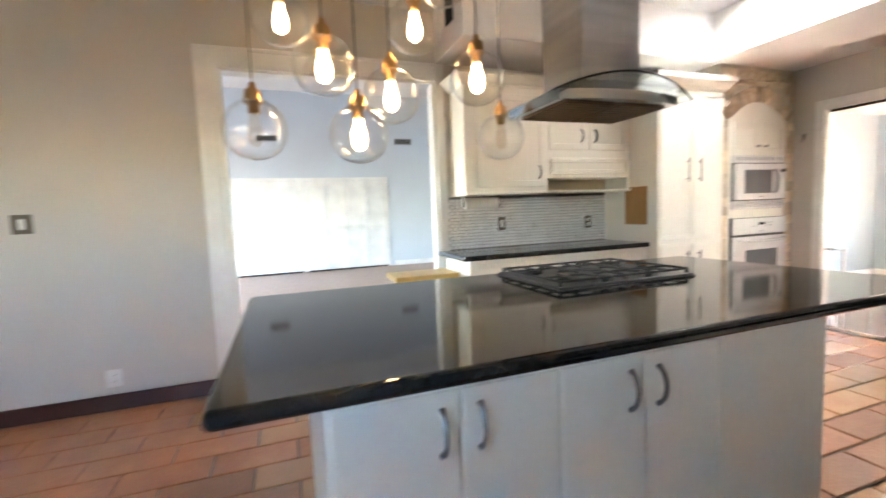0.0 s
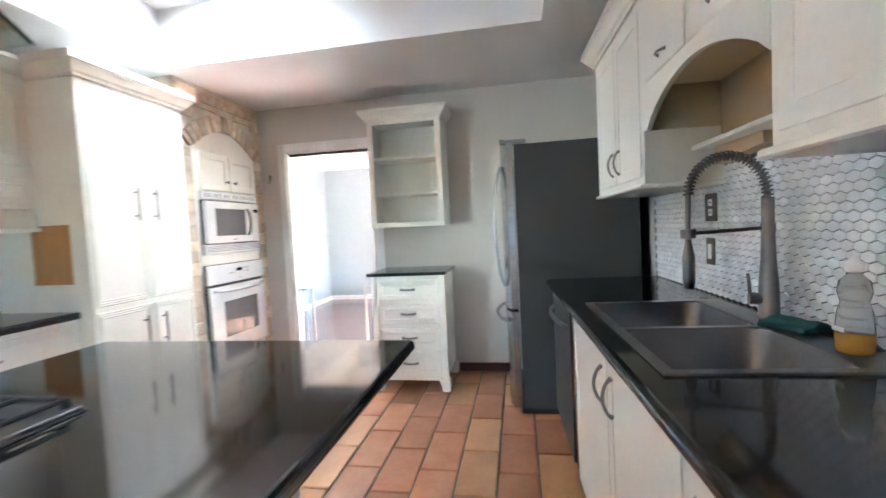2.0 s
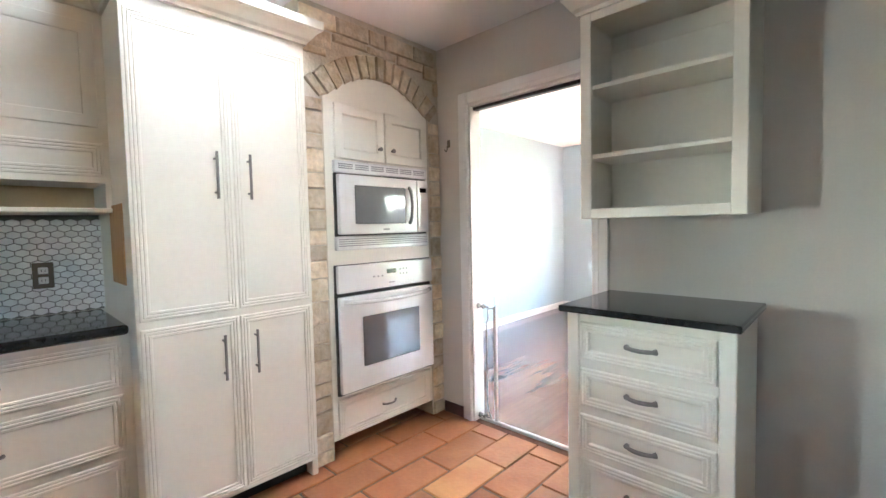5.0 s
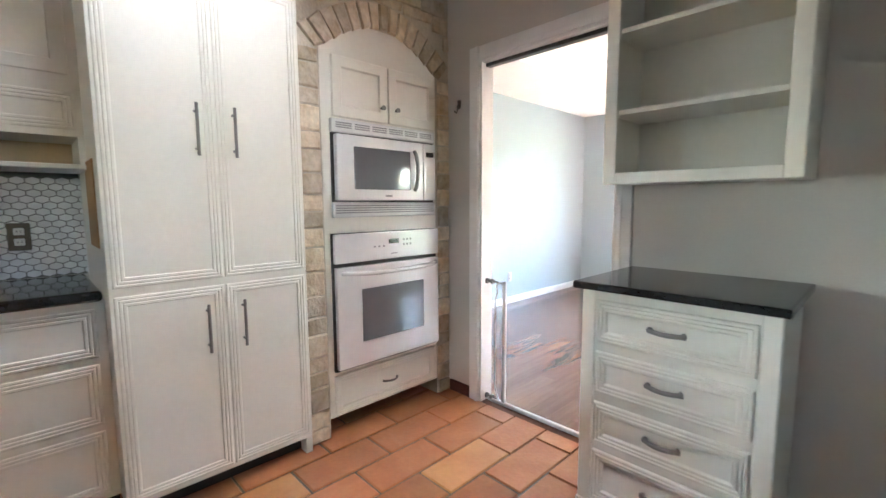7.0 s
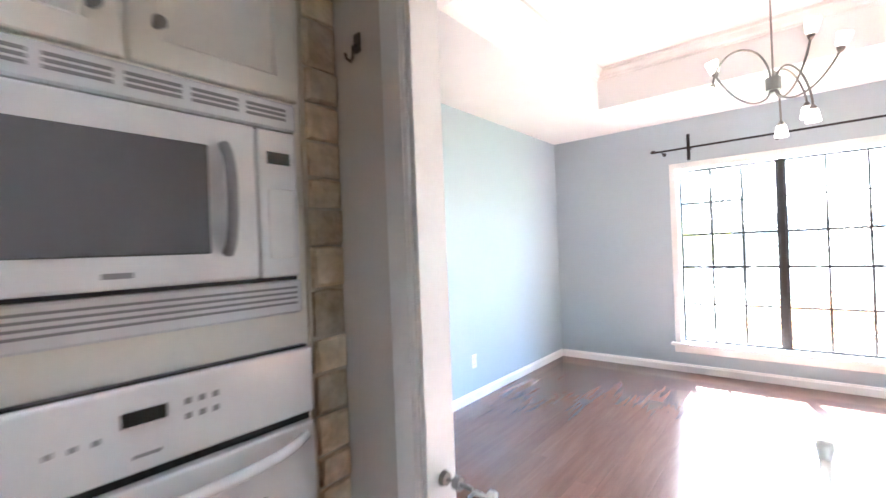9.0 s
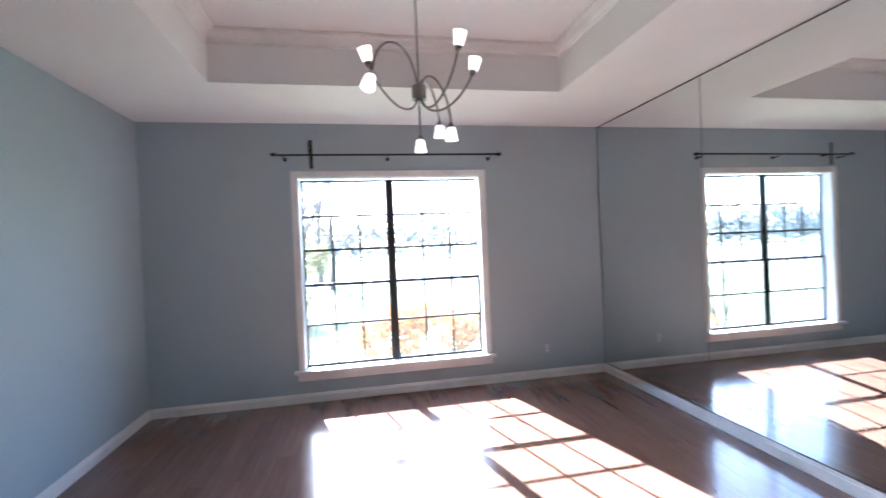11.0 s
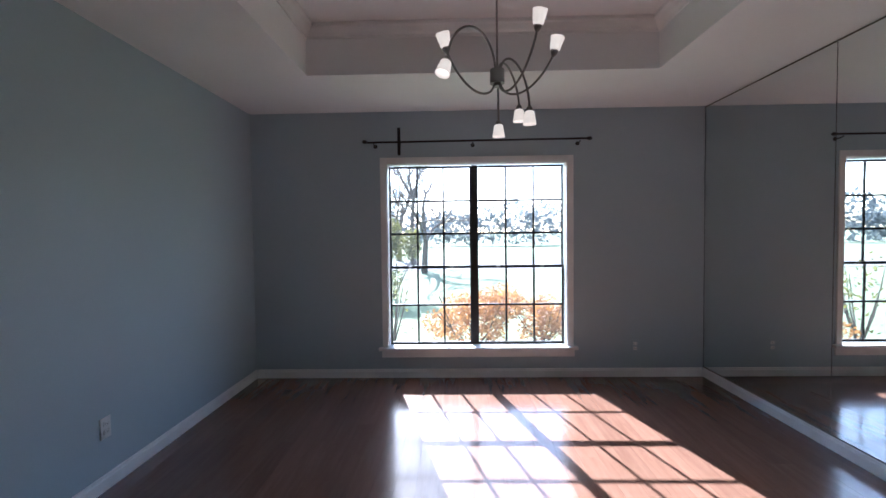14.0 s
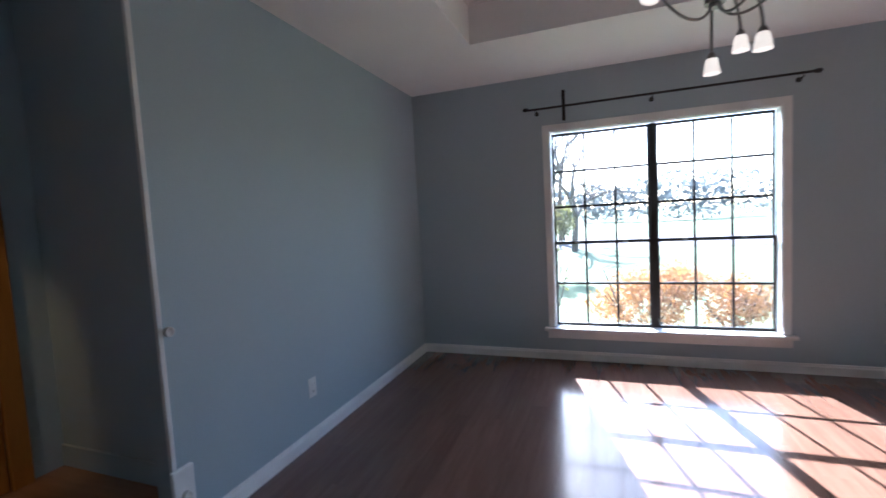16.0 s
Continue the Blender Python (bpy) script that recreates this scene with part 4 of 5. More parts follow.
for x0, s in ((DL + 0.015, 1), (DR - 0.015, -1)):
    for z in (0.755, 0.03):
        bm = bmesh.new()
        cyl(bm, (x0, 0, z), (x0 + s * 0.012, 0, z), 0.018, 0.015, 16)
        cyl(bm, (x0 + s * 0.012, 0, z), (x0 + s * 0.085, 0, z), 0.0045, seg=8)
        cyl(bm, (x0 + s * 0.035, 0, z), (x0 + s * 0.052, 0, z), 0.015, seg=12)
        part("spindle", bm, NICKEL, gt)
leaf = part("leaf_frame", tube(bmesh.new(), [(-1.675, 0.02, 0.74), (-1.665, 0.06, 0.745), (-1.655, 0.1, 0.745), (-1.655, 0.6, 0.745), (-1.655, 0.615, 0.73), (-1.655, 0.615, 0.09), (-1.655, 0.6, 0.075), (-1.655, 0.1, 0.075), (-1.665, 0.06, 0.075), (-1.675, 0.02, 0.08)], 0.013, 8), PLASTIC, gt)
for k in range(9):
    part("bar", cyl(bmesh.new(), (-1.655, 0.11 + 0.055 * k, 0.076), (-1.655, 0.11 + 0.055 * k, 0.744), 0.0055, seg=8), PLASTIC, leaf)
bm = bmesh.new()
lathe(bm, [(0.001, 0.80), (0.016, 0.797), (0.019, 0.785), (0.016, 0.765), (0.012, 0.745)], 16, (-1.655, 0.595, 0))
part("latch", bm, PLASTIC, leaf, smooth=True)

# ---- fridge ----
fr = thing("refrigerator", "stainless bottom-freezer refrigerator with dark grey side", "refrigerator", pose(-0.32, 4.205, 0))
part("cabinet", box(bmesh.new(), 0.04, 0.0, 0.045, 0.80, 0.84, 1.79, bev=0.006, seg=2), DARKSTEEL, fr, "dark grey textured side")
part("plinth", B(0.03, 0.03, 0, 0.7, 0.8, 0.046), BLACK, fr)


def fridge_door(z0, z1):
    bm = bmesh.new()
    prof = []
    for i in range(13):
        u = i / 12
        prof.append((-0.012 - 0.05 * math.sin(math.pi * u) ** 0.35, 0.002 + 0.836 * u))
    lo = [bm.verts.new((x, y, z0)) for x, y in [(0.032, 0.002)] + prof + [(0.032, 0.838)]]
    hi = [bm.verts.new((x, y, z1)) for x, y in [(0.032, 0.002)] + prof + [(0.032, 0.838)]]
    for i in range(len(lo)):
        j = (i + 1) % len(lo)
        bm.faces.new((lo[i], lo[j], hi[j], hi[i]))
    bm.faces.new(lo[::-1])
    bm.faces.new(hi)
    bmesh.ops.recalc_face_normals(bm, faces=bm.faces)
    return bm


up = part("fridge_door", fridge_door(0.715, 1.80), STEEL, fr)
dn = part("freezer_drawer", fridge_door(0.05, 0.695), STEEL, fr)
bm = bmesh.new()
tube(bm, [(-0.05 - 0.055 * math.sin(math.pi * k / 16) ** 0.6, 0.075, 0.86 + 0.80 * k / 16) for k in range(17)], 0.012, 10)
part("handle", bm, PEWTER_BAR, up, "long bowed handle", True)
bm = bmesh.new()
tube(bm, [(-0.05 - 0.075 * math.sin(math.pi * k / 16) ** 0.6, 0.06 + 0.70 * k / 16, 0.63) for k in range(17)], 0.013, 10)
part("handle", bm, PEWTER_BAR, dn, "bowed drawer handle", True)
part("hinge_cover", box(bmesh.new(), -0.045, 0.02, 1.80, 0.12, 0.12, 1.825, bev=0.006), GREY, fr)
part("hinge", cyl(bmesh.new(), (-0.035, 0.035, 1.795), (-0.035, 0.035, 1.83), 0.014, seg=14), NICKEL, fr)

# ---- east run: counter, sink, dishwasher, base and wall cabinets ----
EY0, EY1 = 1.85, 4.150
SKX0, SKX1, SKY0, SKY1 = -0.033, 0.50, 2.37, 3.27
bm = bmesh.new()
T0, T1 = 0.875, 0.915
nose = [(SKX0 + 0.012, T0), (SKX0 + 0.012, T1)] + [(-0.09 - 0.02 * math.sin(math.pi * k / 10), (T0 + T1) / 2 + (T1 - T0) / 2 * math.cos(math.pi * k / 10)) for k in range(11)]
prism(bm, nose, EY0, EY1)
box(bm, SKX0 + 0.012, EY0, T0, SKX1 - 0.012, SKY0 + 0.012, T1)
box(bm, SKX0 + 0.012, SKY1 - 0.012, T0, SKX1 - 0.012, EY1, T1)
for ya, yb in ((EY0, SKY0 + 0.012), (SKY0 + 0.012, SKY1 - 0.012), (SKY1 - 0.012, EY1)):
    box(bm, SKX1 - 0.012, ya, T0, 0.56, yb, T1)
bmesh.ops.remove_doubles(bm, verts=bm.verts, dist=0.0005)
solid("sink_worktop", bm, GRANITE, "long black granite counter around the double sink", "worktop", m=SKEW)

sk = thing("kitchen_sink", "dark stainless double-bowl drop-in sink", "sink", SKEW @ pose(0, 0, 0.915))
RIM = 0.028
mid = 2.80


def bowl(x0, y0, x1, y1, depth):
    bm = bmesh.new()

    def ring(i, z, r):
        pts = []
        for cx, cy, a0 in ((x1 - i - r, y1 - i - r, 0), (x0 + i + r, y1 - i - r, 90), (x0 + i + r, y0 + i + r, 180), (x1 - i - r, y0 + i + r, 270)):
            for k in range(6):
                a = radians(a0 + 18 * k)
                pts.append(bm.verts.new((cx + r * math.cos(a), cy + r * math.sin(a), z)))
        return pts
    rs = [ring(0, 0.004, 0.07), ring(0.006, -0.004, 0.066), ring(0.012, -depth + 0.03, 0.06), ring(0.022, -depth + 0.008, 0.055), ring(0.05, -depth, 0.04)]
    for s, e in zip(rs, rs[1:]):
        for k in range(24):
            bm.faces.new((s[k], s[(k + 1) % 24], e[(k + 1) % 24], e[k]))
    bm.faces.new(rs[-1])
    return bm


def rim_plate(bm, outer, holes, z0, z1):
    xs = sorted({outer[0], outer[2], *[h[0] for h in holes], *[h[2] for h in holes]})
    ys = sorted({outer[1], outer[3], *[h[1] for h in holes], *[h[3] for h in holes]})
    for a, b in zip(xs, xs[1:]):
        for c, d in zip(ys, ys[1:]):
            cx, cy = (a + b) / 2, (c + d) / 2
            if not any(h[0] < cx < h[2] and h[1] < cy < h[3] for h in holes):
                box(bm, a, c, z0, b, d, z1)
    bmesh.ops.remove_doubles(bm, verts=bm.verts, dist=1e-5)
    return bm


H1 = (SKX0 + RIM, mid + 0.012, SKX1 - 0.10, SKY1 - RIM)
H2 = (SKX0 + RIM, SKY0 + RIM, SKX1 - 0.10, mid - 0.012)
part("rim", rim_plate(bmesh.new(), (SKX0, SKY0, SKX1, SKY1), (H1, H2), 0.001, 0.007), SINKMAT, sk)
for h in (H1, H2):
    bw = part("bowl", bowl(h[0] - 0.004, h[1] - 0.004, h[2] + 0.004, h[3] + 0.004, 0.19), SINKMAT, sk, smooth=True)
    bm = bmesh.new()
    lathe(bm, [(0.001, -0.188), (0.03, -0.187), (0.04, -0.185), (0.044, -0.1885)], 18, ((h[0] + h[2]) / 2, (h[1] + h[3]) / 2, 0))
    part("drain", bm, NICKEL, bw, smooth=True)

fa = thing("kitchen_faucet", "tall brushed nickel spring-neck pull-down faucet", "faucet", SKEW @ pose(0.485, 2.90, 0.922))
bm = bmesh.new()
lathe(bm, [(0.001, 0.0), (0.036, 0.0), (0.036, 0.008), (0.031, 0.014), (0.029, 0.10), (0.022, 0.20), (0.0185, 0.31), (0.0185, 0.40), (0.001, 0.40)], 20)
part("body", bm, NICKEL, fa, smooth=True)
bm = bmesh.new()
cyl(bm, (0, 0, 0.065), (-0.055, 0.012, 0.065), 0.021, 0.019, 16)
tube(bm, [(-0.05, 0.012, 0.07), (-0.052, 0.013, 0.10), (-0.056, 0.014, 0.15)], 0.0055, 8)
part("lever", bm, NICKEL, fa)
arc = [(0, 0, 0.40)] + [(-0.115 + 0.115 * math.cos(math.pi * k / 16), 0.035 * k / 16, 0.42 + 0.125 * math.sin(math.pi * k / 16)) for k in range(17)] + [(-0.232, 0.036, 0.34), (-0.232, 0.036, 0.26)]
part("hose", tube(bmesh.new(), arc, 0.0085, 8), GREY, fa, smooth=True)
coil = part("spring", tube(bmesh.new(), [p for p in arc[:1]] + arc[1:2], 0.009, 8), NICKEL, fa)
bm = bmesh.new()
va = [Vector(p) for p in arc[:18]]
cum = [0.0]
for p, q in zip(va, va[1:]):
    cum.append(cum[-1] + (q - p).length)
turns = 30
pts = []
for i in range(turns * 8 + 1):
    s = cum[-1] * i / (turns * 8)
    j = max(k for k in range(len(cum) - 1) if cum[k] <= s + 1e-9)
    f = (s - cum[j]) / (cum[j + 1] - cum[j])
    p = va[j].lerp(va[j + 1], min(f, 1))
    d = (va[j + 1] - va[j]).normalized()
    a = Vector((0, 1, 0))
    a = (a - d * a.dot(d)).normalized()
    b = d.cross(a)
    w = 2 * math.pi * i / 8
    pts.append(p + 0.0155 * (a * math.cos(w) + b * math.sin(w)))
tube(bm, pts, 0.0033, 5)
part("coil", bm, NICKEL, coil, "open spring coil", True)
bm = bmesh.new()
lathe(bm, [(0.001, 0.10), (0.016, 0.10), (0.02, 0.13), (0.02, 0.21), (0.015, 0.235), (0.009, 0.27), (0.001, 0.27)], 16, (-0.232, 0.036, 0.0))
part("spray_head", bm, NICKEL, fa, smooth=True)
bm = bmesh.new()
cyl(bm, (0, 0, 0.30), (-0.225, 0.035, 0.29), 0.006, seg=10)
cyl(bm, (-0.232, 0.036, 0.275), (-0.232, 0.036, 0.305), 0.024, seg=16)
cyl(bm, (0, 0, 0.285), (0, 0, 0.315), 0.0215, seg=16)
part("dock_arm", bm, NICKEL, fa)

so = thing("soap_bottle", "clear dish soap bottle part full of amber soap", "soap bottle", SKEW @ pose(0.455, 2.51, 0.922))
bm = bmesh.new()
prof = [(0.001, 0.0), (0.033, 0.0), (0.037, 0.008), (0.038, 0.05), (0.034, 0.10), (0.027, 0.125), (0.033, 0.15), (0.030, 0.175), (0.016, 0.19), (0.014, 0.20)]
lathe(bm, prof, 24)
part("bottle", bm, SOAP, so, smooth=True)
bm = bmesh.new()
lathe(bm, [(0.001, 0.002), (0.0325, 0.002), (0.0355, 0.01), (0.0365, 0.045), (0.001, 0.046)], 24)
part("soap", bm, AMBER, so, "amber liquid", True)
bm = bmesh.new()
lathe(bm, [(0.016, 0.198), (0.018, 0.2), (0.018, 0.218), (0.012, 0.224), (0.006, 0.235), (0.001, 0.236)], 18)
part("cap", bm, PLASTIC, so, smooth=True)
part("label", B(-0.0385, -0.018, 0.055, -0.0365, 0.018, 0.066), PLASTIC, so)
bm = box(bmesh.new(), -0.055, -0.075, 0.0, 0.055, 0.075, 0.026, bev=0.011, seg=2)
bmesh.ops.subdivide_edges(bm, edges=bm.edges, cuts=3, use_grid_fill=True)
for v in bm.verts:
    v.co += 0.012 * noise.noise_vector(v.co * 28)
    v.co.z = max(v.co.z, 0.0)
solid("dish_cloth", bm, TEAL, "crumpled dark teal dish cloth at the sink edge", "cloth", smooth=True, m=SKEW @ pose(0.46, 2.74, 0.924, 0, 0, 20))

eb = thing("base_cabinet", "cream base cabinet with curved nickel pulls under the sink", "cabinet", SKEW @ pose(-0.075, 3.33, 0, 0, 0, WESTWARD))
EL = 1.46
part("body", B(0, 0.003, 0.1, EL, 0.6, 0.72), CREAM, eb)
part("top_rail", B(0, 0.003, 0.72, EL, 0.07, 0.874), CREAM, eb)
part("plinth", B(0, 0.06, 0, EL, 0.58, 0.1), BLACK, eb)
for i, (a, b) in enumerate(((0.02, 0.60), (0.61, 1.16), (1.18, EL - 0.02))):
    d = part("door", panel(bmesh.new(), a, 0.115, b, 0.86, 0.0, SHAKER, back=0.0), CREAM, eb)
    part("handle", bow_pull(b - 0.055 if i == 0 else a + 0.055, 0.745, -0.003, 0.12), NICKEL, d)

dw = thing("dishwasher", "dark dishwasher with curved steel handle beside the fridge", "dishwasher", SKEW @ pose(-0.065, 4.10, 0, 0, 0, WESTWARD))
part("tub", B(0.0, 0.02, 0.1, 0.69, 0.58, 0.865), BLACK, dw)
dd = part("door", box(bmesh.new(), 0.012, -0.012, 0.11, 0.66, 0.019, 0.862, bev=0.006, seg=2), DARKSTEEL, dw)
part("plinth", B(0.0, 0.06, 0, 0.69, 0.5, 0.1), BLACK, dw)
bm = bmesh.new()
tube(bm, [(0.06 + 0.56 * k / 14, -0.012 - 0.045 * math.sin(math.pi * k / 14) ** 0.6, 0.765) for k in range(15)], 0.011, 10)
part("handle", bm, NICKEL, dd, "bowed steel handle", True)
part("badge", B(0.05, -0.0135, 0.825, 0.10, -0.0115, 0.835), NICKEL, dd)
part("side_strip", B(0.668, -0.004, 0.1, 0.69, 0.019, 0.865, bev=0.003), STEEL, dw)

structure("backsplash_bed_east", B(0.5535, EY0, 0.915, 0.562, EY1, 1.56), TGROUT).matrix_basis = SKEW

# wall cabinets over the sink
UX = 0.235
uc = thing("wall_cabinet", "cream two-door wall cabinet with crown beside the fridge", "wall cabinet", SKEW @ pose(UX, 4.158, 0, 0, 0, WESTWARD))
UW = 0.848
part("body", B(0, 0.002, 1.42, UW, 0.345, 2.21, bev=0.002), CREAM, uc)
bm = bmesh.new()
box(bm, -0.004, -0.018, 1.40, UW + 0.012, 0.345, 1.419, bev=0.005)
part("light_rail", bm, CREAM, uc)
for i, (a, b) in enumerate(((0.03, 0.416), (0.43, UW - 0.033))):
    d = part("door", panel(bmesh.new(), a, 1.45, b, 2.16, 0.0, SHAKER, back=0.0), CREAM, uc)
    part("handle", bow_pull(b - 0.05 if i == 0 else a + 0.05, 1.56, -0.003, 0.12), NICKEL, d)
part("crown", crown(bmesh.new(), 0, UW, 0.0, 2.20, ends=True, h=0.1), CREAM, uc)
vc = thing("valance_cabinet", "cream arched valance cabinet with tan niche above the sink", "wall cabinet", SKEW @ pose(UX, 3.308, 0, 0, 0, WESTWARD))
VW = 0.868
poly = [(0.0, 1.638), (0.045, 1.638)]
for k in range(1, 17):
    u = k / 17
    poly.append((0.045 + (VW - 0.045) * u, 1.638 + 0.14 * math.sin(math.pi * u) ** 0.75))
poly += [(VW, 1.638), (VW, 2.21), (0.0, 2.21)]
part("face", prism(bmesh.new(), poly, 0.0, 0.02), CREAM, vc)
part("top_box", B(0.0, 0.021, 1.83, VW, 0.325, 2.21), CREAM, vc)
part("niche_back", B(0.004, 0.305, 1.566, VW - 0.004, 0.325, 1.829), NICHE, vc, "tan niche lining")
part("niche_side", B(0.002, 0.021, 1.64, 0.008, 0.305, 1.829), NICHE, vc)
part("niche_side", B(VW - 0.008, 0.021, 1.64, VW - 0.002, 0.305, 1.829), NICHE, vc)
part("niche_top", B(0.008, 0.021, 1.822, VW - 0.008, 0.305, 1.8295), NICHE, vc)
part("shelf", B(0.0, 0.19, 1.545, VW, 0.325, 1.565, bev=0.004), CREAM, vc)
for i, (a, b) in enumerate(((0.05, 0.43), (0.442, VW - 0.03))):
    d = part("door", panel(bmesh.new(), a, 1.825, b, 2.16, -0.001, SLAB, back=0.0), CREAM, vc)
    part("handle", bow_pull((a + b) / 2, 1.88, -0.005, 0.075, False, 0.02, 0.005), NICKEL, d)
part("crown", crown(bmesh.new(), 0, VW, 0.0, 2.20, ends=False, h=0.1), CREAM, vc)
part("bracket", prism(bmesh.new(), [(0.05, 1.544), (0.38, 1.544), (0.38, 1.505), (0.05, 1.475)], 0.255, 0.31), NICHE, vc)
rc = thing("wall_cabinet", "cream wall cabinet with heavy bottom moulding over the sink counter", "wall cabinet", SKEW @ pose(UX, 2.44, 0, 0, 0, WESTWARD))
part("body", B(0, 0.002, 1.42, 0.89, 0.325, 2.21, bev=0.002), CREAM, rc)
part("light_rail", box(bmesh.new(), -0.02, -0.022, 1.395, 0.89, 0.325, 1.419, bev=0.006), CREAM, rc)
for a, b in ((0.03, 0.44), (0.45, 0.86)):
    d = part("door", panel(bmesh.new(), a, 1.45, b, 2.16, 0.0, SHAKER, back=0.0), CREAM, rc)
    part("handle", bow_pull(b - 0.05 if a < 0.1 else a + 0.05, 1.56, -0.003, 0.12), NICKEL, d)
part("crown", crown(bmesh.new(), 0, 0.89, 0.0, 2.20, ends=True, h=0.1), CREAM, rc)


# wall plates
def wall_plate(label, m, plate, kind="outlet", w=0.072, h=0.115):
    o = thing("wall_" + ("outlet" if kind == "outlet" else "switch"), label, "wall outlet" if kind == "outlet" else "light switch", m, "wall plates")
    part("plate", box(bmesh.new(), -w / 2, -0.006, -h / 2, w / 2, 0, h / 2, bev=0.003), plate, o)
    if kind == "outlet":
        for z in (-0.022, 0.022):
            s = part("socket", box(bmesh.new(), -0.017, -0.0085, z - 0.015, 0.017, -0.0055, z + 0.015, bev=0.003), PLASTIC, o)
            for x in (-0.006, 0.006):
                part("slot", B(x - 0.001, -0.0095, z - 0.005, x + 0.001, -0.008, z + 0.005), BLACK, s)
    else:
        part("rocker", box(bmesh.new(), -0.017, -0.010, -0.033, 0.017, -0.0055, 0.033, bev=0.003), PLASTIC, o)
    return o


wall_plate("pewter outlet plate on the white tiled wall", SKEW @ pose(0.546, 3.41, 1.305, 0, 0, WESTWARD), PEWTER, w=0.105, h=0.122)
wall_plate("pewter switch plate low on the tiled wall", SKEW @ pose(0.546, 3.42, 1.11, 0, 0, WESTWARD), PEWTER, "switch", 0.075, 0.12)
wall_plate("pewter outlet plate above the west counter", pose(-3.207, 3.12, 1.095, 0, 0, EASTWARD), PEWTER)
wall_plate("pewter switch plate on the tiled west wall", pose(-3.207, 2.2, 1.12, 0, 0, EASTWARD), PEWTER, "switch")
wall_plate("cream outlet low on the greige wall", pose(-3.22, -0.74, 0.22, 0, 0, EASTWARD), PLASTIC, w=0.09, h=0.12)
wall_plate("cream light switch on the greige wall", pose(-3.22, -1.13, 1.27, 0, 0, EASTWARD), PEWTER, "switch", 0.11, 0.12)
wall_plate("white outlet low on the blue dining wall", pose(DW, 7.35, 0.327, 0, 0, EASTWARD), PLASTIC)
wall_plate("blue-painted outlet low on the window wall", pose(-0.326, DN, 0.285, 0, 0, 0), BLUE)

# paper towel holder under the west cabinet, and a pine ledge by the opening
ptow = thing("paper_towel_holder", "white paper towel roll under the wall cabinet", "paper towel holder", pose(-2.98, 1.70, 1.30))
part("roll", cyl(bmesh.new(), (0, 0.06, 0), (0, 0.34, 0), 0.045, seg=24), PLASTIC, ptow, smooth=False)
for y in (0.045, 0.35):
    part("arm", B(-0.03, y - 0.006, -0.03, 0.03, y + 0.006, 0.064, bev=0.004), PEWTER, ptow)
lg = thing("pine_ledge", "varnished pine ledge board by the living room opening", "ledge", pose(-3.02, 1.40, 0))
part("board", box(bmesh.new(), -0.17, -0.26, 0.735, 0.17, 0.24, 0.775, bev=0.008, seg=2), YELLOWWOOD, lg)
part("support", B(-0.13, -0.2, 0.0, 0.13, 0.2, 0.734, bev=0.004), YELLOWWOOD, lg)


# ---- dining room: window, rod, mirrors, chandelier ----
win = tagged(new("window_1"), "dark bronze double-hung window with grid panes and white sill", kind="structure")
win.matrix_basis = pose(0, DN, 0)
bm = bmesh.new()
c = 0.052
for b in ((WX0 - c, WZ0, WX0 + 0.004, WZ1 + c), (WX1 - 0.004, WZ0, WX1 + c, WZ1 + c), (WX0 + 0.004, WZ1 - 0.004, WX1 - 0.004, WZ1 + c)):
    box(bm, b[0], -0.014, b[1], b[2], -0.001, b[3], bev=0.003)
for b in ((WX0 - 0.001, 0, WZ0, WX0 + 0.012, 0.10, WZ1), (WX1 - 0.012, 0, WZ0, WX1 + 0.001, 0.10, WZ1), (WX0 + 0.012, 0, WZ1 - 0.012, WX1 - 0.012, 0.10, WZ1 + 0.001)):
    box(bm, *b)
part("window_frame", bm, WHITE, win)
bm = bmesh.new()
box(bm, WX0 - 0.085, -0.055, WZ0 - 0.026, WX1 + 0.085, 0.10, WZ0 + 0.002, bev=0.006, seg=2)
part("window_sill", bm, WHITE, win)
part("apron", box(bmesh.new(), WX0 - 0.06, -0.016, WZ0 - 0.095, WX1 + 0.06, -0.001, WZ0 - 0.027, bev=0.004), WHITE, win)
MX = (WX0 + WX1) / 2 - 0.02
ZM = 1.02
gx = [(WX0 + 0.012, MX - 0.022), (MX + 0.022, WX1 - 0.012)]
bm = bmesh.new()
F = 0.017
box(bm, MX - 0.022, 0.085, WZ0 + 0.002, MX + 0.022, 0.135, WZ1 - 0.012, bev=0.003)
part("mullion", bm, BRONZE, win)
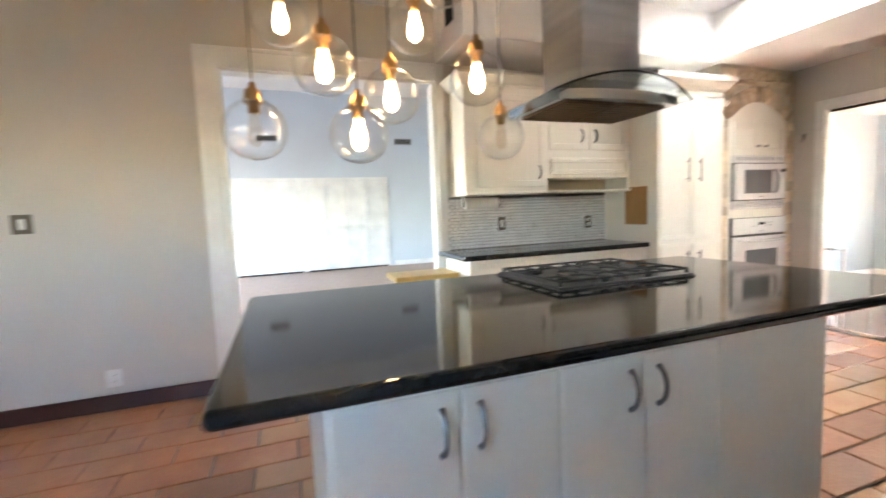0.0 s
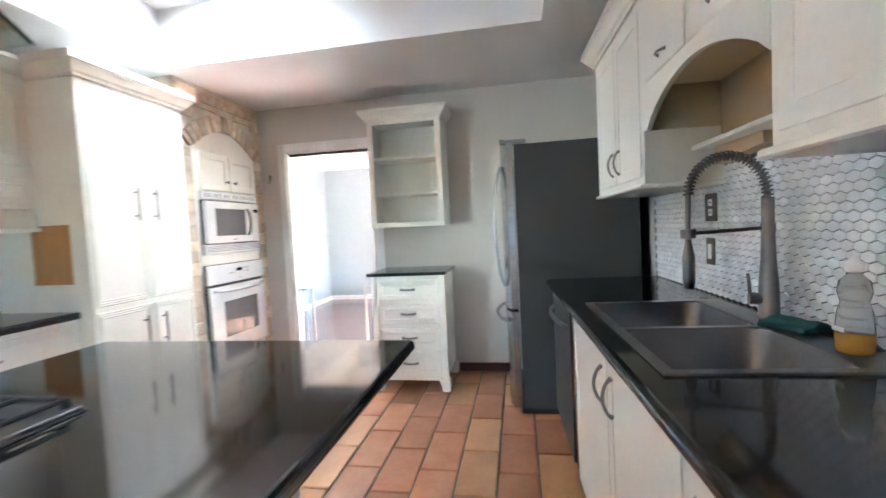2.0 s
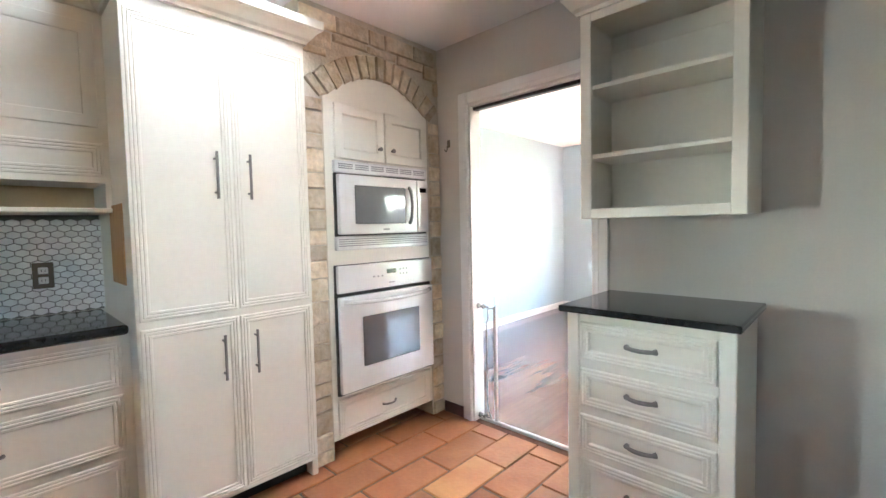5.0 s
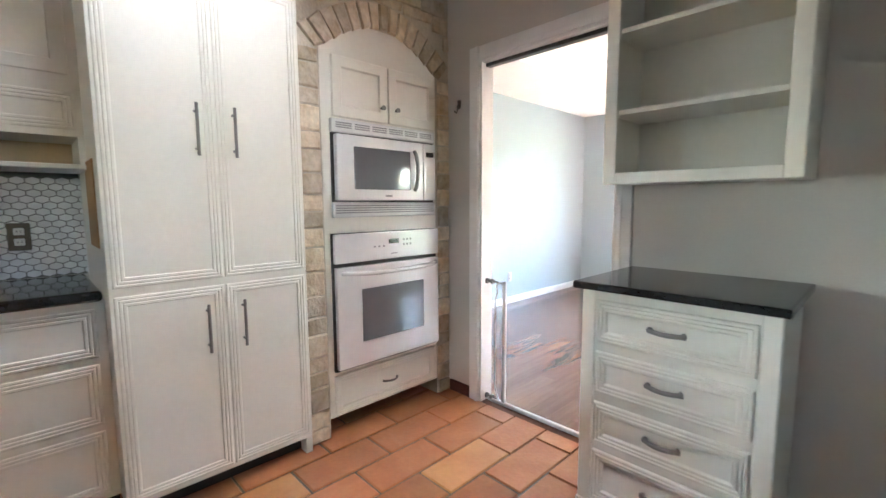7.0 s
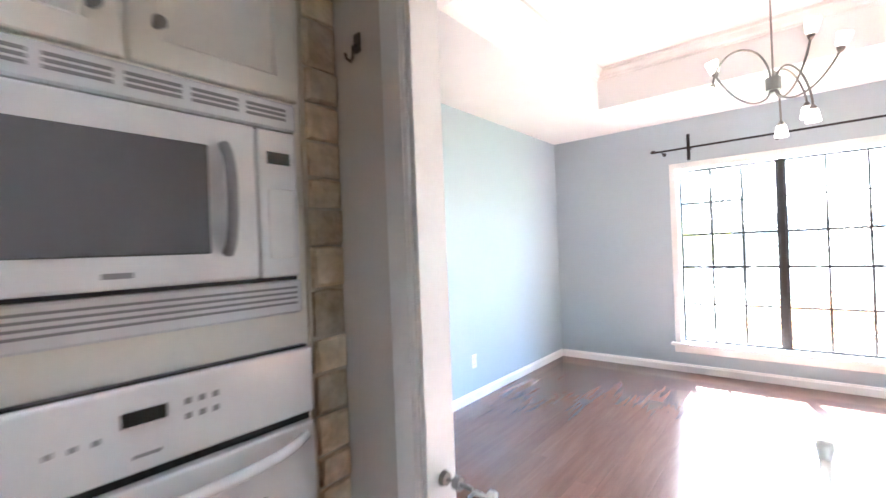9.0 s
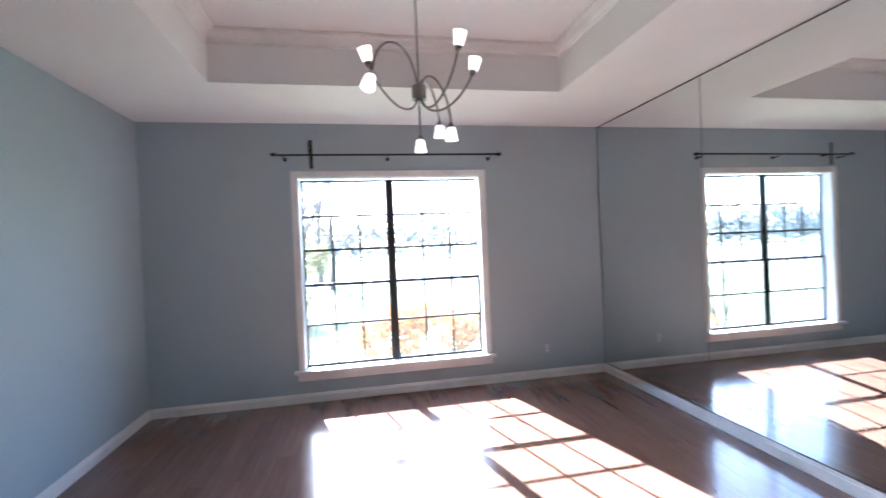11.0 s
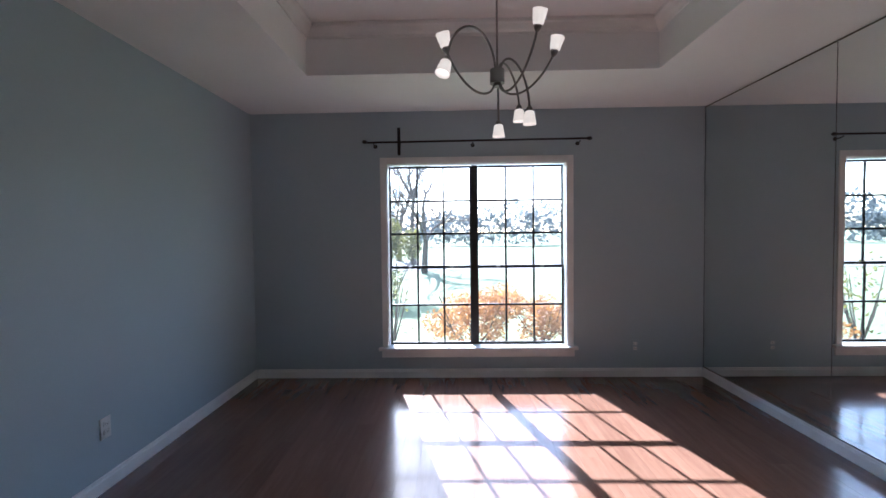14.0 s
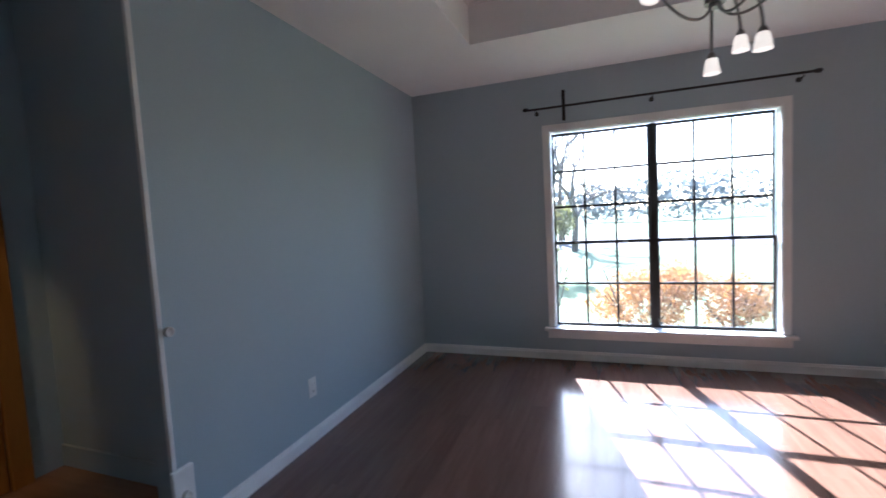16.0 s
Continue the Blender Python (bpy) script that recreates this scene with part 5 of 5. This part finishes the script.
for x0, x1 in gx:
    for z0, z1, nz, yy in ((WZ0 + 0.002, ZM + 0.014, 2, 0.092), (ZM - 0.014, WZ1 - 0.012, 3, 0.112)):
        bm = bmesh.new()
        for b in ((x0, z0, x0 + F, z1), (x1 - F, z0, x1, z1), (x0 + F, z0, x1 - F, z0 + F * 1.25), (x0 + F, z1 - F * 1.25, x1 - F, z1)):
            box(bm, b[0], yy, b[1], b[2], yy + 0.02, b[3], bev=0.002)
        sash = part("sash", bm, BRONZE, win)
        ax0, ax1, az0, az1 = x0 + F, x1 - F, z0 + F * 1.25, z1 - F * 1.25
        for i in (1, 2):
            x = ax0 + (ax1 - ax0) * i / 3
            part("muntin", B(x - 0.009, yy + 0.004, az0, x + 0.009, yy + 0.016, az1), BRONZE, sash)
        for j in range(1, nz):
            z = az0 + (az1 - az0) * j / nz
            part("muntin", B(ax0, yy + 0.0035, z - 0.009, ax1, yy + 0.0165, z + 0.009), BRONZE, sash)
        for i in range(3):
            for j in range(nz):
                p = part("pane", B(ax0 + (ax1 - ax0) * i / 3, yy + 0.009, az0 + (az1 - az0) * j / nz, ax0 + (ax1 - ax0) * (i + 1) / 3, yy + 0.0115, az0 + (az1 - az0) * (j + 1) / nz), CLEAR, sash)
                p.visible_shadow = False
        if nz == 2:
            for u in (0.25, 0.75):
                part("latch", box(bmesh.new(), x0 + (x1 - x0) * u - 0.02, yy - 0.008, ZM - 0.004, x0 + (x1 - x0) * u + 0.02, yy + 0.0, ZM + 0.012, bev=0.003), NICKEL, sash)

rod = thing("curtain_rod", "bare black iron curtain rod above the window", "curtain rod", pose(0, DN, 2.16))
part("rod", cyl(bmesh.new(), (-2.75, -0.09, 0), (-0.79, -0.09, 0.006), 0.009, seg=12), RODMAT, rod)
for x, s in ((-2.75, -1), (-0.79, 1)):
    bm = bmesh.new()
    cyl(bm, (x, -0.09, 0.006), (x + s * 0.03, -0.09, 0.006), 0.013, 0.017, 12)
    cyl(bm, (x + s * 0.03, -0.09, 0.006), (x + s * 0.045, -0.09, 0.006), 0.017, 0.006, 12)
    part("finial", bm, RODMAT, rod)
for x in (-2.69, -1.80, -0.85):
    bm = bmesh.new()
    cyl(bm, (x, 0, -0.02), (x, -0.004, -0.02), 0.018, seg=14)
    tube(bm, [(x, -0.004, -0.02), (x, -0.06, -0.022), (x, -0.088, -0.012)], 0.005, 8)
    part("bracket", bm, RODMAT, rod)
bm = box(bmesh.new(), -2.474, -0.112, -0.12, -2.447, -0.1, 0.125, bev=0.003)
box(bm, -2.467, -0.1, -0.01, -2.454, -0.001, 0.01)
part("tieback_bar", bm, RODMAT, rod, "upright flat black bar")

for y0, y1 in ((7.775, DN - 0.005), (6.467, 7.771), (KN1 + 0.02, 6.463)):
    mp = thing("mirror_panel", "frameless floor-to-ceiling wall mirror above the baseboard", "mirror", pose(DE, y0, 0.082), "wall mirror panels")
    part("glass", box(bmesh.new(), -0.006, 0.0, 0.0, -0.001, y1 - y0, CZ - 0.085, bev=0.0), MIRROR, mp)
    part("edge_strip", B(-0.0072, y1 - y0 + 0.0005, 0.0, -0.001, y1 - y0 + 0.0035, CZ - 0.085), BLACK, mp)
    for z in (0.001, CZ - 0.097):
        part("channel", B(-0.0075, 0.004, z, -0.0062, y1 - y0 - 0.004, z + 0.009), PEWTER, mp)

ch = thing("chandelier", "brushed nickel chandelier with seven curling arms and lit glass shades", "chandelier", pose(-1.765, 7.25, 2.09))
part("hub", cyl(bmesh.new(), (0, 0, -0.033), (0, 0, 0.033), 0.035, seg=20), NICKEL, ch)
part("hub_ring", cyl(bmesh.new(), (0, 0, -0.048), (0, 0, -0.033), 0.022, seg=16), NICKEL, ch)
DROP = TZ - 2.09
part("stem", cyl(bmesh.new(), (0, 0, 0.033), (0, 0, DROP - 0.02), 0.005, seg=10), NICKEL, ch)
part("ceiling_canopy", lathe(bmesh.new(), [(0.001, DROP - 0.026), (0.03, DROP - 0.025), (0.072, DROP - 0.016), (0.08, DROP - 0.004), (0.08, DROP - 0.0005)], 24), NICKEL, ch, smooth=True)
# centres of the seven shades
BULBS = [(-2.017, 7.132, 2.216, "up"), (-2.015, 6.951, 2.025, "loop"), (-1.609, 7.017, 2.255, "up"), (-1.494, 7.196, 2.217, "up"), (-1.742, 7.42, 1.87, "down"), (-1.63, 7.45, 1.955, "down"), (-1.611, 7.249, 1.89, "down")]
shade_me = mesh_of("shade", lathe(bmesh.new(), [(0.001, 0.0), (0.016, 0.001), (0.023, 0.008), (0.0275, 0.035), (0.0325, 0.066), (0.0295, 0.066), (0.0245, 0.035), (0.020, 0.011), (0.001, 0.005)], 20), LAMPSHADE, True)
cup_me = mesh_of("lamp_cup", lathe(bmesh.new(), [(0.001, -0.024), (0.008, -0.022), (0.015, -0.010), (0.019, 0.003), (0.001, 0.004)], 14), NICKEL, True)
for x, y, z, style in BULBS:
    c = Vector((x + 1.765, y - 7.25, z - 2.09))
    out = Vector((c.x, c.y, 0)).normalized()
    axis = {"up": Vector((0, 0, 1)) + out * 0.25, "down": Vector((0, 0, -1)), "loop": Vector((0, 0, -1)) + out * 0.45}[style].normalized()
    o = c - axis * 0.05
    flat = Vector((o.x, o.y, 0))
    d = flat.normalized()
    if style == "up":
        ctrl = [Vector((0, 0, -0.03)) + d * 0.015, d * 0.02 + Vector((0, 0, -0.11)), flat * 0.55 + Vector((0, 0, -0.15)), flat * 0.9 + Vector((0, 0, o.z * 0.3)), o]
    elif style == "down":
        ctrl = [Vector((0, 0, 0.03)) + d * 0.015, d * 0.03 + Vector((0, 0, 0.13)), flat * 0.75 + Vector((0, 0, 0.11)), flat + Vector((0, 0, o.z * 0.4)), o]
    else:
        ctrl = [Vector((0, 0, 0.03)) + d * 0.015, d * 0.03 + Vector((0, 0, 0.20)), flat * 0.6 + Vector((0, 0, 0.24)), flat * 0.95 + Vector((0, 0, o.z + 0.13)), o]
    arm = part("arm", tube(bmesh.new(), bez(ctrl, 22), 0.0055, 8), NICKEL, ch, smooth=True)
    q = axis.to_track_quat("Z", "Y").to_matrix().to_4x4()
    base = Matrix.Translation(o + axis * 0.015) @ q
    for nm, me in (("shade", shade_me), ("lamp_cup", cup_me)):
        piece(nm, me, arm, base)

# ---- garden outside the window ----
structure("ground", B(-400, 9.26, -0.6, 400, 800, -0.3), GRASS)
structure("road", B(-400, 24, -0.299, 400, 31, -0.285), ASPHALT)


def leaf_cloud(bm, n, centre, spread, size, rng, flat=1.0):
    for _ in range(n):
        while True:
            p = Vector((rng.uniform(-1, 1), rng.uniform(-1, 1), rng.uniform(-1, 1)))
            if 0.15 < p.length < 1:
                break
        p = Vector((p.x * spread[0], p.y * spread[1], p.z * spread[2])) + Vector(centre)
        a = Vector((rng.gauss(0, 1), rng.gauss(0, 1), rng.gauss(0, 1))).normalized()
        b = a.orthogonal().normalized()
        s = size * rng.uniform(0.6, 1.3)
        v = [bm.verts.new(p + o) for o in (a * s, b * s * 0.45, a * -s, b * -s * 0.45)]
        bm.faces.new(v)


def limbs(bm, base, way, length, r, depth, rng, tips):
    pts = [base]
    p = base
    d = way.normalized()
    for k in range(4):
        d = (d + Vector((rng.gauss(0, 0.12), rng.gauss(0, 0.12), rng.gauss(0, 0.06)))).normalized()
        p = p + d * length / 4
        pts.append(p)
    tube(bm, pts, [r * (1 - 0.12 * k) for k in range(5)], 6)
    tips.append(p)
    if depth:
        for _ in range(3):
            nd = (d + Vector((rng.gauss(0, 0.55), rng.gauss(0, 0.55), rng.gauss(0.1, 0.35)))).normalized()
            limbs(bm, pts[rng.choice((2, 3, 4))], nd, length * 0.68, r * 0.52, depth - 1, rng, tips)


def tree(label, x, y, h, leaf, n, seed, size):
    rng = random.Random(seed)
    t = thing("tree", label, "tree", pose(x, y, -0.3))
    bm = bmesh.new()
    tips = []
    limbs(bm, Vector((0, 0, 0)), Vector((0, 0, 1)), h * 0.42, h * 0.022, 4, rng, tips)
    part("trunk", bm, BARK, t)
    if n:
        bm = bmesh.new()
        for p in tips:
            leaf_cloud(bm, n, p, (h * 0.07, h * 0.07, h * 0.055), size, rng)
        part("crown", bm, leaf, t)
    return t


def shrub(label, x, y, w, h, leaf, n, seed, size):
    rng = random.Random(seed)
    s = thing("shrub", label, "shrub", pose(x, y, -0.3))
    bm = bmesh.new()
    for k in range(9):
        a = rng.uniform(0, 6.28)
        tube(bm, [(0, 0, 0), (0.25 * w * math.cos(a), 0.25 * w * math.sin(a), h * 0.4), (0.42 * w * math.cos(a), 0.42 * w * math.sin(a), h * rng.uniform(0.65, 0.95))], [0.014, 0.01, 0.005], 5)
    part("stems", bm, BARK, s)
    bm = bmesh.new()
    for k in range(16):
        leaf_cloud(bm, n // 16, (rng.uniform(-0.36, 0.36) * w, rng.uniform(-0.36, 0.36) * w, h * rng.uniform(0.3, 0.85)), (w * 0.17, w * 0.17, h * 0.2), size, rng)
    part("crown", bm, leaf, s)
    return s


shrub("broad orange-leaved shrub below the dining window", -1.75, 10.9, 1.5, 0.95, LEAFO, 5200, 3, 0.028)
shrub("orange-leaved shrub below the dining window", -0.75, 11.2, 1.0, 0.8, LEAFO, 2600, 4, 0.028)
shrub("yellow-green garden shrub on the lawn", -3.5, 16.0, 1.5, 2.0, LEAFY, 2600, 5, 0.05)
tree("bare-limbed garden tree with thin twigs", -3.2, 23.0, 6.5, LEAFG, 6, 6, 0.03)
tree("half-bare garden tree with grey limbs", -4.0, 27.0, 8.0, LEAFG, 12, 7, 0.04)
tree("half-bare garden tree with grey limbs", -5.2, 31.0, 8.5, LEAFG, 16, 9, 0.05)
shrub("thin-twigged sapling close to the dining window", -2.85, 11.0, 0.6, 1.3, LEAFY, 160, 13, 0.03)
tree("leafy garden tree beyond the road", -7.5, 42.0, 8.0, LEAFG, 60, 8, 0.08)
rng = random.Random(11)
bm = bmesh.new()
for k in range(60):
    x = -75 + 2.6 * k + rng.uniform(-1, 1)
    h = rng.uniform(3.5, 6.5)
    leaf_cloud(bm, 260, (x, 62 + rng.uniform(-4, 4), h * 0.5), (2.6, 2.2, h * 0.55), 0.4, rng)
tagged(new("woods", mesh_of("woods", bm, LEAFG)), "dark green band of woods beyond the road", "woods", kind="stuff")

# ---- pieces: tiles, stones, floorboards ----
rng = random.Random(21)
TW, TL, GAP = 0.2085, 0.417, 0.010
tile_me = [mesh_of("tile", box(bmesh.new(), -(TW - GAP) / 2, -(TL - GAP) / 2, -0.012, (TW - GAP) / 2, (TL - GAP) / 2, 0.0, bev=0.005), m) for m in (TERRA, TERRA, TERRA_B)]
floor_k = bpy.data.objects["floor_kitchen"]
rest = bmesh.new()
count = 0
for i in range(-5, 14):
    xc = -2.30 + TW * (i + 0.5)
    x0, x1 = xc - (TW - GAP) / 2, xc + (TW - GAP) / 2
    if x1 < -3.2 or x0 > 0.54:
        continue
    off = 4.353 - TL / 2 + (TL / 2 if i % 2 == 0 else 0)
    for j in range(-17, 4):
        yc = off + TL * j
        if yc - TL / 2 > KN0 - 0.03 or yc < -2.1:
            continue
        y1 = min(yc + (TL - GAP) / 2, KN0 - 0.002)
        if yc > -0.1 and y1 == yc + (TL - GAP) / 2:
            me = rng.choice(tile_me)
            piece("tile", me, floor_k, Matrix.Translation((xc, yc, rng.uniform(-0.0012, 0.0012))) @ pose(0, 0, 0, rng.uniform(-0.25, 0.25), rng.uniform(-0.25, 0.25), rng.uniform(-0.3, 0.3)))
        else:
            box(rest, x0, yc - (TL - GAP) / 2, -0.012, x1, y1, 0.0)
tagged(part("tile_rest", rest, TERRA, floor_k), "more terracotta tiles", kind="stuff")

# floorboards of the dining room
floor_d = bpy.data.objects["floor_dining"]
PW = 0.118
x = DW + 0.002
board_cache = {}
while x < DE - 0.02:
    w = min(PW, DE - x)
    y = KN1 + 0.001 - rng.uniform(0, 0.9)
    while y < DN:
        L = rng.choice((0.9, 1.2, 1.5, 1.8))
        a, b = max(y, KN1 + 0.001), min(y + L, DN - 0.002)
        if b - a > 0.04:
            key = (round(w, 3), round(b - a, 3))
            if key not in board_cache:
                board_cache[key] = mesh_of("floorboard", box(bmesh.new(), 0.0002, 0.0002, -0.016, key[0] - 0.0002, key[1] - 0.0002, 0.0), WOODFLOOR)
            piece("floorboard", board_cache[key], floor_d, pose(x, a, rng.uniform(-0.0004, 0.0)))
        y += L
    x += w

# tumbled stone surround of the ovens
surround = tagged(new("wall_oven_surround"), "tumbled tan stone surround with a brick arch", kind="structure")
SXF = -2.632
Y0, Y1, RL, RR = 4.092, 5.088, 4.215, 4.98
bm = bmesh.new()
for b in ((-3.22, Y0, 0, SXF, RL - 0.001, LOW), (-3.22, RR + 0.001, 0, SXF, Y1, LOW), (-3.22, RL - 0.001, 2.16, SXF, RR + 0.001, LOW)):
    box(bm, *b)
SP, RISE, CYM = 1.965, 0.175, (4.215 + 4.98) / 2
for k in range(16):
    u0, u1 = k / 16, (k + 1) / 16
    ya, yb = RL + (RR - RL) * u0, RL + (RR - RL) * u1
    z = SP + RISE * max(math.sin(math.pi * u0), math.sin(math.pi * u1), 0.05) ** 0.9
    if z < 2.158:
        box(bm, -3.0, ya, min(z + 0.004, 2.155), SXF, yb, 2.16)
part("mortar_bed", bm, MORTAR, surround)


def stone(poly, proud):
    """A tumbled stone from a polygon in y, z on the face of the surround."""
    bm = bmesh.new()
    cy = sum(p[0] for p in poly) / len(poly)
    cz = sum(p[1] for p in poly) / len(poly)
    loops = []
    for s, o in ((1.0, -0.02), (1.0, proud * 0.55), (0.88, proud)):
        loops.append([bm.verts.new((SXF + o + rng.uniform(-0.0025, 0.0025), cy + (y - cy) * s + rng.uniform(-0.003, 0.003), cz + (z - cz) * s + rng.uniform(-0.003, 0.003))) for y, z in poly])
    for a, b in zip(loops, loops[1:]):
        for k in range(len(poly)):
            j = (k + 1) % len(poly)
            bm.faces.new((a[k], a[j], b[j], b[k]))
    bm.faces.new(loops[-1])
    bmesh.ops.recalc_face_normals(bm, faces=bm.faces)
    return part("brick", bm, STONE, surround)


for a, b in ((Y0 + 0.004, RL - 0.012), (RR + 0.012, Y1 - 0.004)):
    z = 0.004
    while z < SP - 0.02:
        h = rng.uniform(0.075, 0.13)
        z1 = min(z + h, SP)
        stone([(a, z), (b, z), (b, z1 - 0.009), ((a + b) / 2, z1 - 0.007), (a, z1 - 0.009)], rng.uniform(0.008, 0.02))
        z = z1


def arc_z(y):
    u = min(max((y - RL) / (RR - RL), 0), 1)
    return SP + RISE * math.sin(math.pi * u) ** 0.9


NV = 15
ring = []
for k in range(NV + 1):
    u = k / NV
    y = RL - 0.03 + (RR - RL + 0.06) * u
    z = arc_z(y) + 0.004
    d = Vector((y - CYM, (z - 1.62) * 1.0)).normalized()
    ring.append(((y, z), (min(max(y + d.x * 0.13, Y0 + 0.004), Y1 - 0.004), z + d.y * 0.13)))
for (p0, q0), (p1, q1) in zip(ring, ring[1:]):
    g = 0.006
    if q1[0] - q0[0] < 0.02:
        continue
    stone([(p0[0] + g, p0[1]), (p1[0] - g, p1[1]), (q1[0] - g, q1[1]), (q0[0] + g, q0[1])], rng.uniform(0.01, 0.022))
z = SP + 0.01
while z < LOW - 0.02:
    h = min(rng.uniform(0.07, 0.1), LOW - 0.004 - z)
    y = Y0 + 0.004
    while y < Y1 - 0.03:
        w = rng.uniform(0.1, 0.24)
        ye = min(y + w, Y1 - 0.004)
        lim = []
        for yy in (y, ye):
            lim.append(max((q[1] for p, q in ring if abs(q[0] - yy) < 0.09), default=0))
        base = max(lim)
        inside = RL - 0.06 < ye and y < RR + 0.06
        z0 = max(z, base + 0.008) if inside or base > z else z
        if z + h - z0 > 0.022 and ye - y > 0.03:
            stone([(y, z0), (ye - 0.008, z0), (ye - 0.008, z + h - 0.008), (y, z + h - 0.008)], rng.uniform(0.006, 0.02))
        y = ye
    z += h


# hexagon backsplash tiles
def hexes(parent, x, face, y0, y1, z0, z1, limit, first):
    PY, PZ = 0.048, 0.0265
    bm = bmesh.new()
    a, b = PY / 2 - 0.0014, PZ * 2 / 3 - 0.0016
    ring = [(0, -b), (a, -b / 2), (a, b / 2), (0, b), (-a, b / 2), (-a, -b / 2)]
    lo = [bm.verts.new((0, y, z)) for y, z in ring]
    hi = [bm.verts.new((face * 0.005, y * 0.94, z * 0.94)) for y, z in ring]
    for k in range(6):
        j = (k + 1) % 6
        bm.faces.new((lo[k], lo[j], hi[j], hi[k]))
    bm.faces.new(hi)
    bmesh.ops.recalc_face_normals(bm, faces=bm.faces)
    me = mesh_of("hex_tile", bm, TILE)
    verts, faces = [], []
    n = 0
    cols = int((y1 - y0) / PY)
    order = range(cols + 1) if first == "low" else range(cols, -1, -1)
    for i in order:
        for row in range(int((z1 - z0 - 2 * b) / PZ) + 1):
            yc = y0 + PY * 0.5 + PY * i + (PY / 2 if row % 2 else 0)
            zc = z0 + b + PZ * row
            if yc > y1 - a:
                continue
            if n < limit:
                piece("tile", me, parent, Matrix.Translation((x, yc, zc)) @ pose(0, 0, 0, 0, rng.uniform(-0.8, 0.8), rng.uniform(-0.8, 0.8)))
            else:
                s = len(verts)
                verts += [(x, yc + y, zc + z) for y, z in ring] + [(x + face * 0.005, yc + y * 0.94, zc + z * 0.94) for y, z in ring]
                for k in range(6):
                    j = (k + 1) % 6
                    f = (s + k, s + j, s + 6 + j, s + 6 + k)
                    faces.append(f if face > 0 else f[::-1])
                f = tuple(s + 6 + k for k in range(6))
                faces.append(f if face > 0 else f[::-1])
            n += 1
    if verts:
        me = bpy.data.meshes.new("tile_rest")
        me.from_pydata(verts, [], faces)
        me.materials.append(TILE)
        ob = new("tile_rest", me)
        ob.parent = parent
        tagged(ob, "more small white tiles", kind="stuff")


hexes(bpy.data.objects["backsplash_bed_east"], 0.5525, -1, EY0, EY1, 0.917, 1.50, 300, "high")
hexes(bpy.data.objects["backsplash_bed_west"], -3.2145, 1, 1.69, 3.37, 0.917, 1.365, 230, "high")
